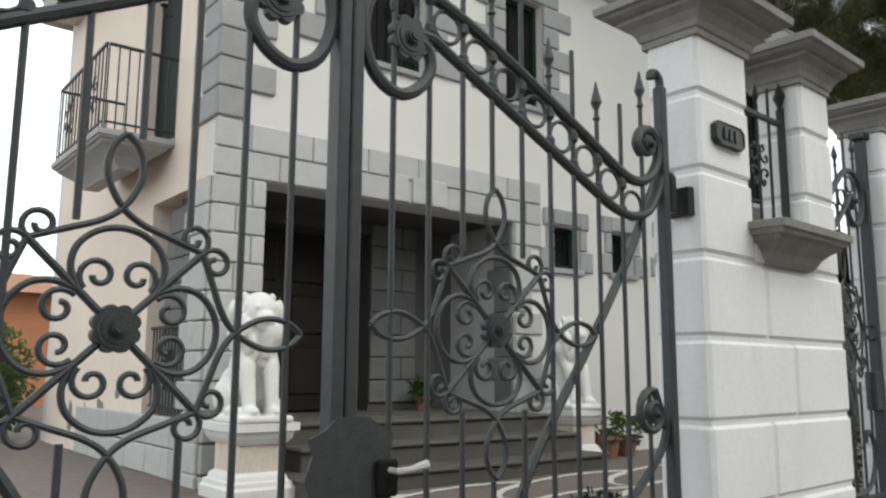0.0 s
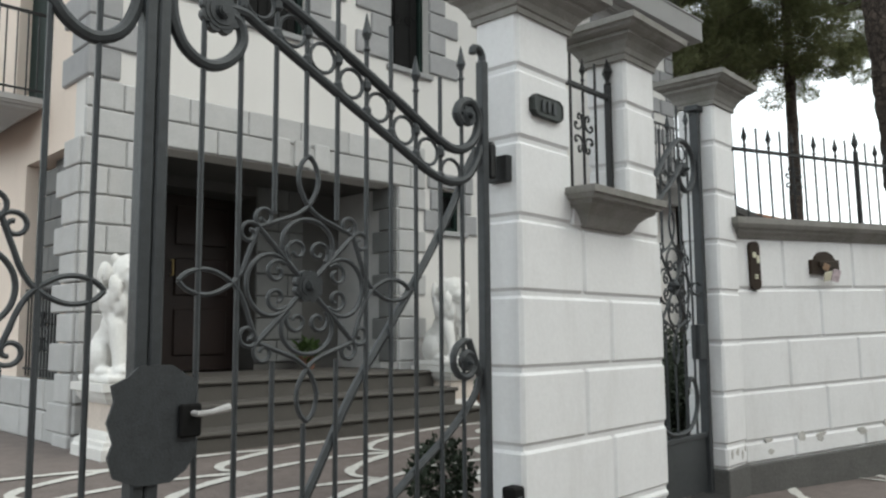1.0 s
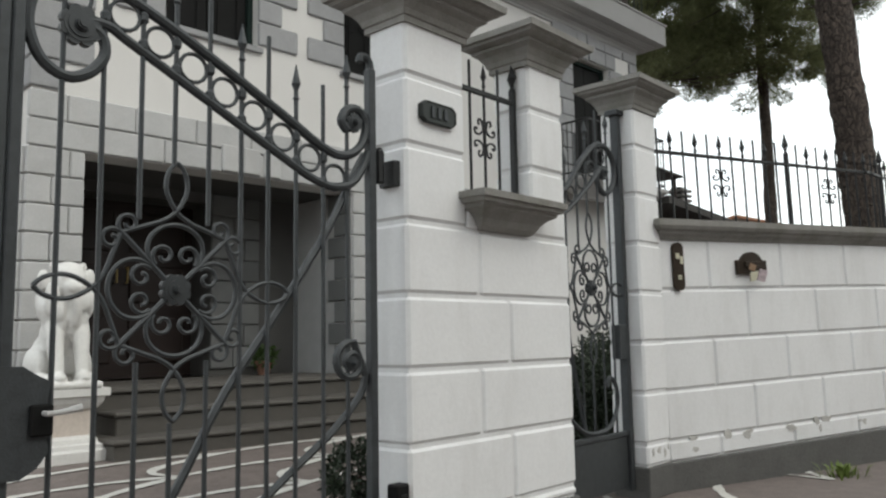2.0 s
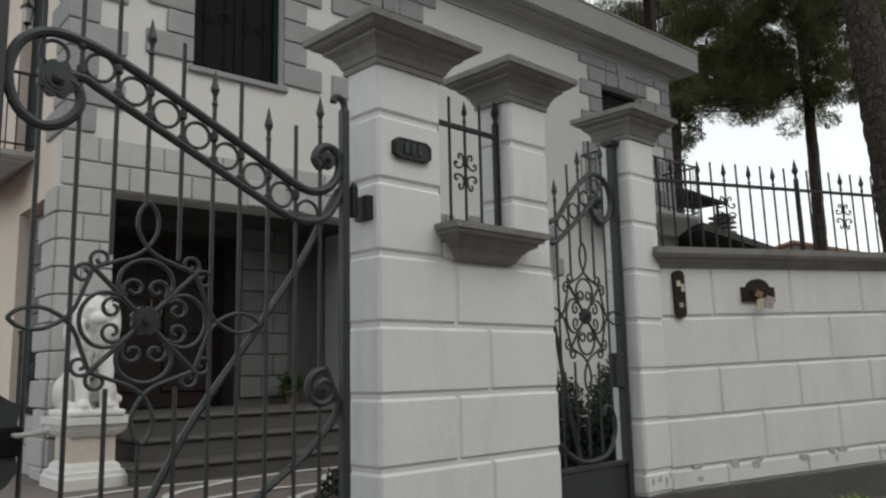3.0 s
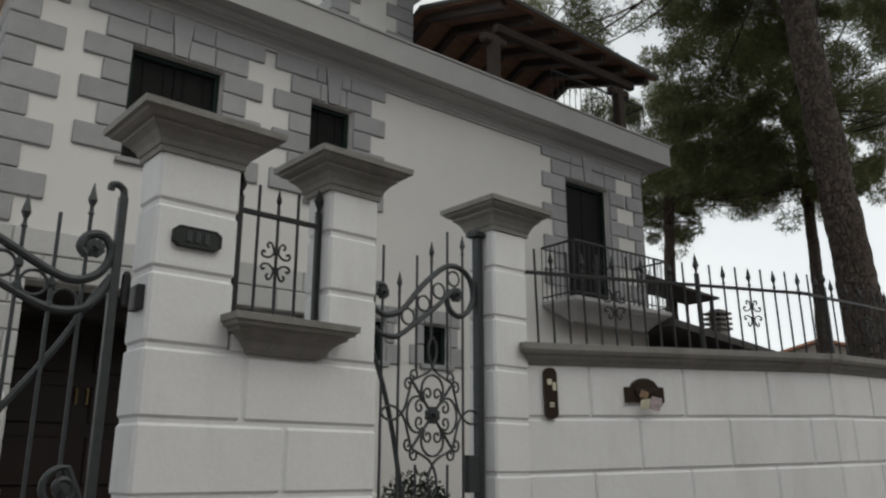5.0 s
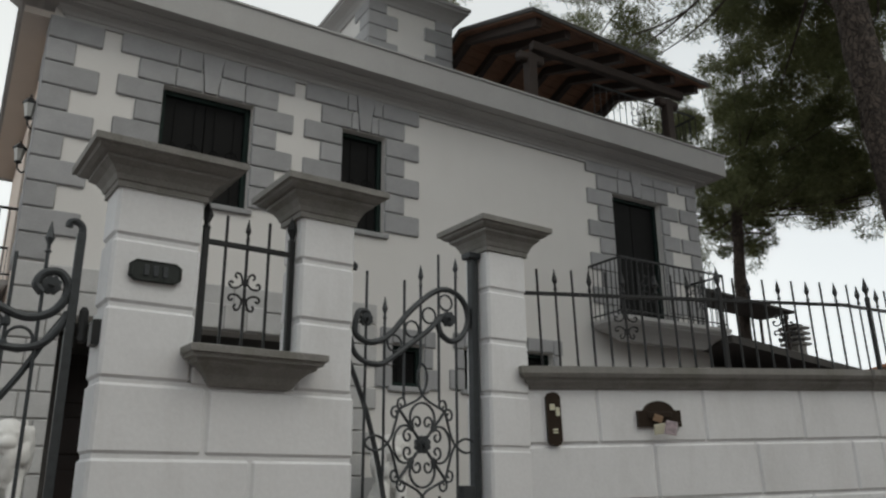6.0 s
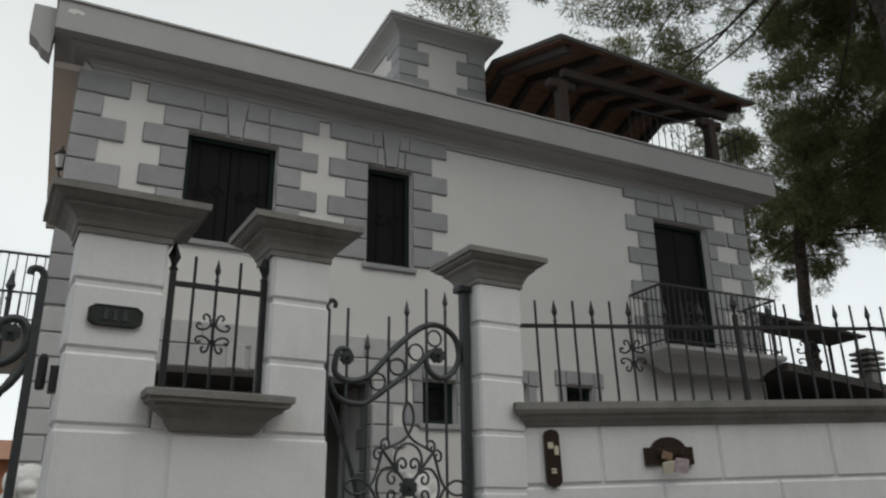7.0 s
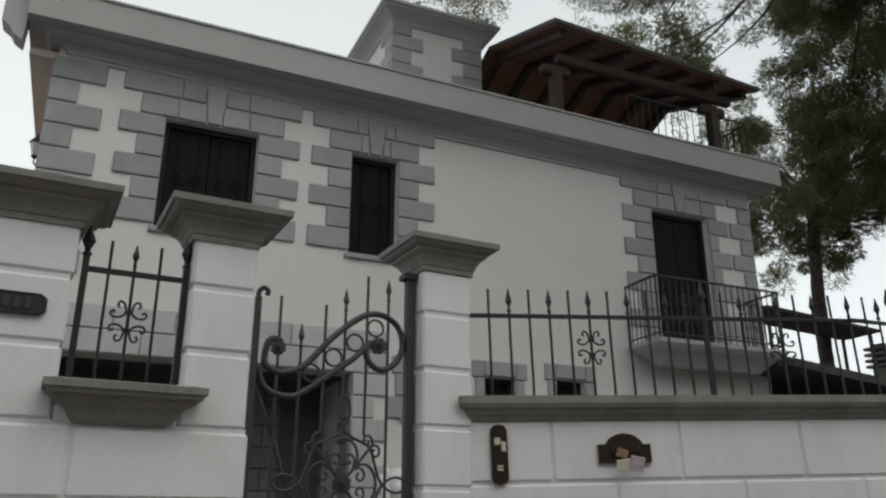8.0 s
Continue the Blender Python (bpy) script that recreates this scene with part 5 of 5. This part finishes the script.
# ---- neighbours seen over the walls ----
shed = thing("garden_shed", pose(12.6, 6.2, 0), "low dark-roofed garden shelter beside the house", "shed")
part("wall", Geo().box((0.3, 0.3, 0), (5.2, 3.4, 2.6)), DARKROOF, shed)
canopy = thing("garden_canopy", pose(15.7, 9.0, 0), "thin dark sloping canopy roof on posts beyond the balcony", "canopy")
part("roof", Geo().prism([(-0.4, 5.03), (2.6, 4.85), (2.6, 4.9), (-0.4, 5.09)], 0, 0.9), DARKROOF, canopy)
for x in (-0.3, 2.4):
    for y in (0.1, 0.75):
        part("post", Geo().bev((x, y, 0), (x + 0.06, y + 0.06, 5.008 - 0.06 * x), 0.01), BEAM, canopy)
part("roof", Geo().add([(0, 0, 3.25), (5.6, 0, 2.75), (5.6, 3.8, 2.75), (0, 3.8, 3.25), (0, 0, 3.37), (5.6, 0, 2.87), (5.6, 3.8, 2.87), (0, 3.8, 3.37)], [(3, 2, 1, 0), (4, 5, 6, 7), (0, 1, 5, 4), (1, 2, 6, 5), (2, 3, 7, 6), (3, 0, 4, 7)]), DARKROOF, shed)
stack = thing("chimney_stack", pose(18.6, 9.3, 0), "small layered grey chimney stack behind the shed", "chimney")
part("shaft", Geo().bev((-0.16, -0.16, 0), (0.16, 0.16, 4.2), 0.02), CAPSTONE, stack)
for k in range(4):
    part("slab", Geo().bev((-0.24, -0.24, 4.2 + 0.12 * k), (0.24, 0.24, 4.26 + 0.12 * k), 0.012), CAPSTONE, stack)
    part("pier", Geo().bev((-0.14, -0.14, 4.26 + 0.12 * k), (0.14, 0.14, 4.32 + 0.12 * k), 0.01), DARKROOF, stack)

nb = thing("neighbour_house", pose(0.6, 24, 0), "low orange rendered house with clay tile roof", "house")
part("wall", Geo().box((-9, 0, 0), (7.2, 8, 3.2)), ORANGE, nb)
rf = Geo()
rf.add([(-9.4, -0.5, 3.15), (7.6, -0.5, 3.15), (5.2, 4, 4.1), (-7.4, 4, 4.1), (-9.4, 8.5, 3.15), (7.6, 8.5, 3.15)], [(0, 1, 2, 3), (1, 5, 2), (5, 4, 3, 2), (4, 0, 3), (0, 4, 5, 1)])
part("roof", rf, ROOFTILE, nb)
for x, y, z, r, sd in ((2.1, 13.2, 0.7, 0.8, 1), (1.5, 16.5, 0.9, 1.1, 2), (3.2, 19, 0.9, 1.1, 3)):
    sh = thing("garden_shrub", pose(x, y, 0.15), "leafy green shrub in the garden behind the house", "shrub", "garden shrubs")
    part("leaves", leaf_mesh("leaves", [(0, 0, z, r, 1.0)], 2500, 0.16, 1.0, sd, LEAF), None, sh)
    part("stem", Geo().tube([(0, 0, -0.1), (0, 0, z)], 0.05, 6), BARK, sh)

# far houses between the pine trunks
gable = thing("far_house", pose(42.1, 18.8, 0, 0, 0, -65.6), "distant pale rendered house with low gabled roof", "house")
part("wall", Geo().prism([(-3.3, 0), (3.3, 0), (3.3, 6.4), (0, 7.3), (-3.3, 6.4)], 0, 8), FACADE, gable)
for sx in (-1, 1):
    part("roof", Geo().prism([(0, 7.32), (sx * 3.7, 6.31), (sx * 3.7, 6.43), (0, 7.46)][::sx], -0.4, 8.4), ROOFTILE, gable)
ochre = thing("far_house", pose(52.2, 21.0, 0, 0, 0, -65.6), "distant ochre house with hipped clay tile roof", "house")
part("wall", Geo().box((-2.6, 0, 0), (2.6, 6, 7.4)), ORANGE, ochre)
part("roof", Geo().add([(-3, -0.4, 7.35), (3, -0.4, 7.35), (3, 6.4, 7.35), (-3, 6.4, 7.35), (-1.6, 3, 8.25), (1.6, 3, 8.25)], [(0, 1, 5, 4), (1, 2, 5), (2, 3, 4, 5), (3, 0, 4), (3, 2, 1, 0)]), ROOFTILE, ochre)

# unseen plain block added behind the camera; keeps sky light off the lower walls
opp = thing("sky_blocker", pose(0, 0, 0), "unseen plain block added across the street to dim the walls", "building", kind="structure")
part("wall", Geo().box((-16, -12, 0), (22, -9.0, 7.0)), FACADE, opp)
part("roof", Geo().mould(-16, 22, -12, -9, [(0.0, 7.0), (0.3, 7.05), (0.3, 7.2), (0.0, 7.3)]), CORNICE, opp)
# ---- weed at the foot of the wall ----
rnd = random.Random(77)
weed = Geo()
for k in range(70):
    a, r, h = rnd.uniform(0, 6.28), abs(rnd.gauss(0, 0.09)), rnd.uniform(0.04, 0.11)
    x, y = r * math.cos(a), r * math.sin(a)
    u = Vector((math.cos(a + 1.5), math.sin(a + 1.5), 0)) * 0.009
    o = Vector((math.cos(a), math.sin(a), 0)) * rnd.uniform(0.02, 0.09)
    p = Vector((x, y, -0.002))
    q = p + o * 0.4 + Vector((0, 0, h * 0.7))
    e = p + o + Vector((0, 0, h))
    weed.add([tuple(p - u), tuple(p + u), tuple(q + u), tuple(q - u), tuple(e)], [(0, 1, 2, 3), (3, 2, 4)])
tuft = thing("weed", pose(7.36, 1.93, 0.0), "small green weed tuft growing from the paving", "weed")
part("foliage", weed, WEED, tuft)

chip = part("paint_chip", Geo().prism([(2.86, 6.47), (2.93, 6.45), (2.96, 6.48), (3.02, 6.46), (3.03, 6.5), (2.95, 6.52), (2.88, 6.51)], HY - 0.4535, HY - 0.44), PLASTER, house)
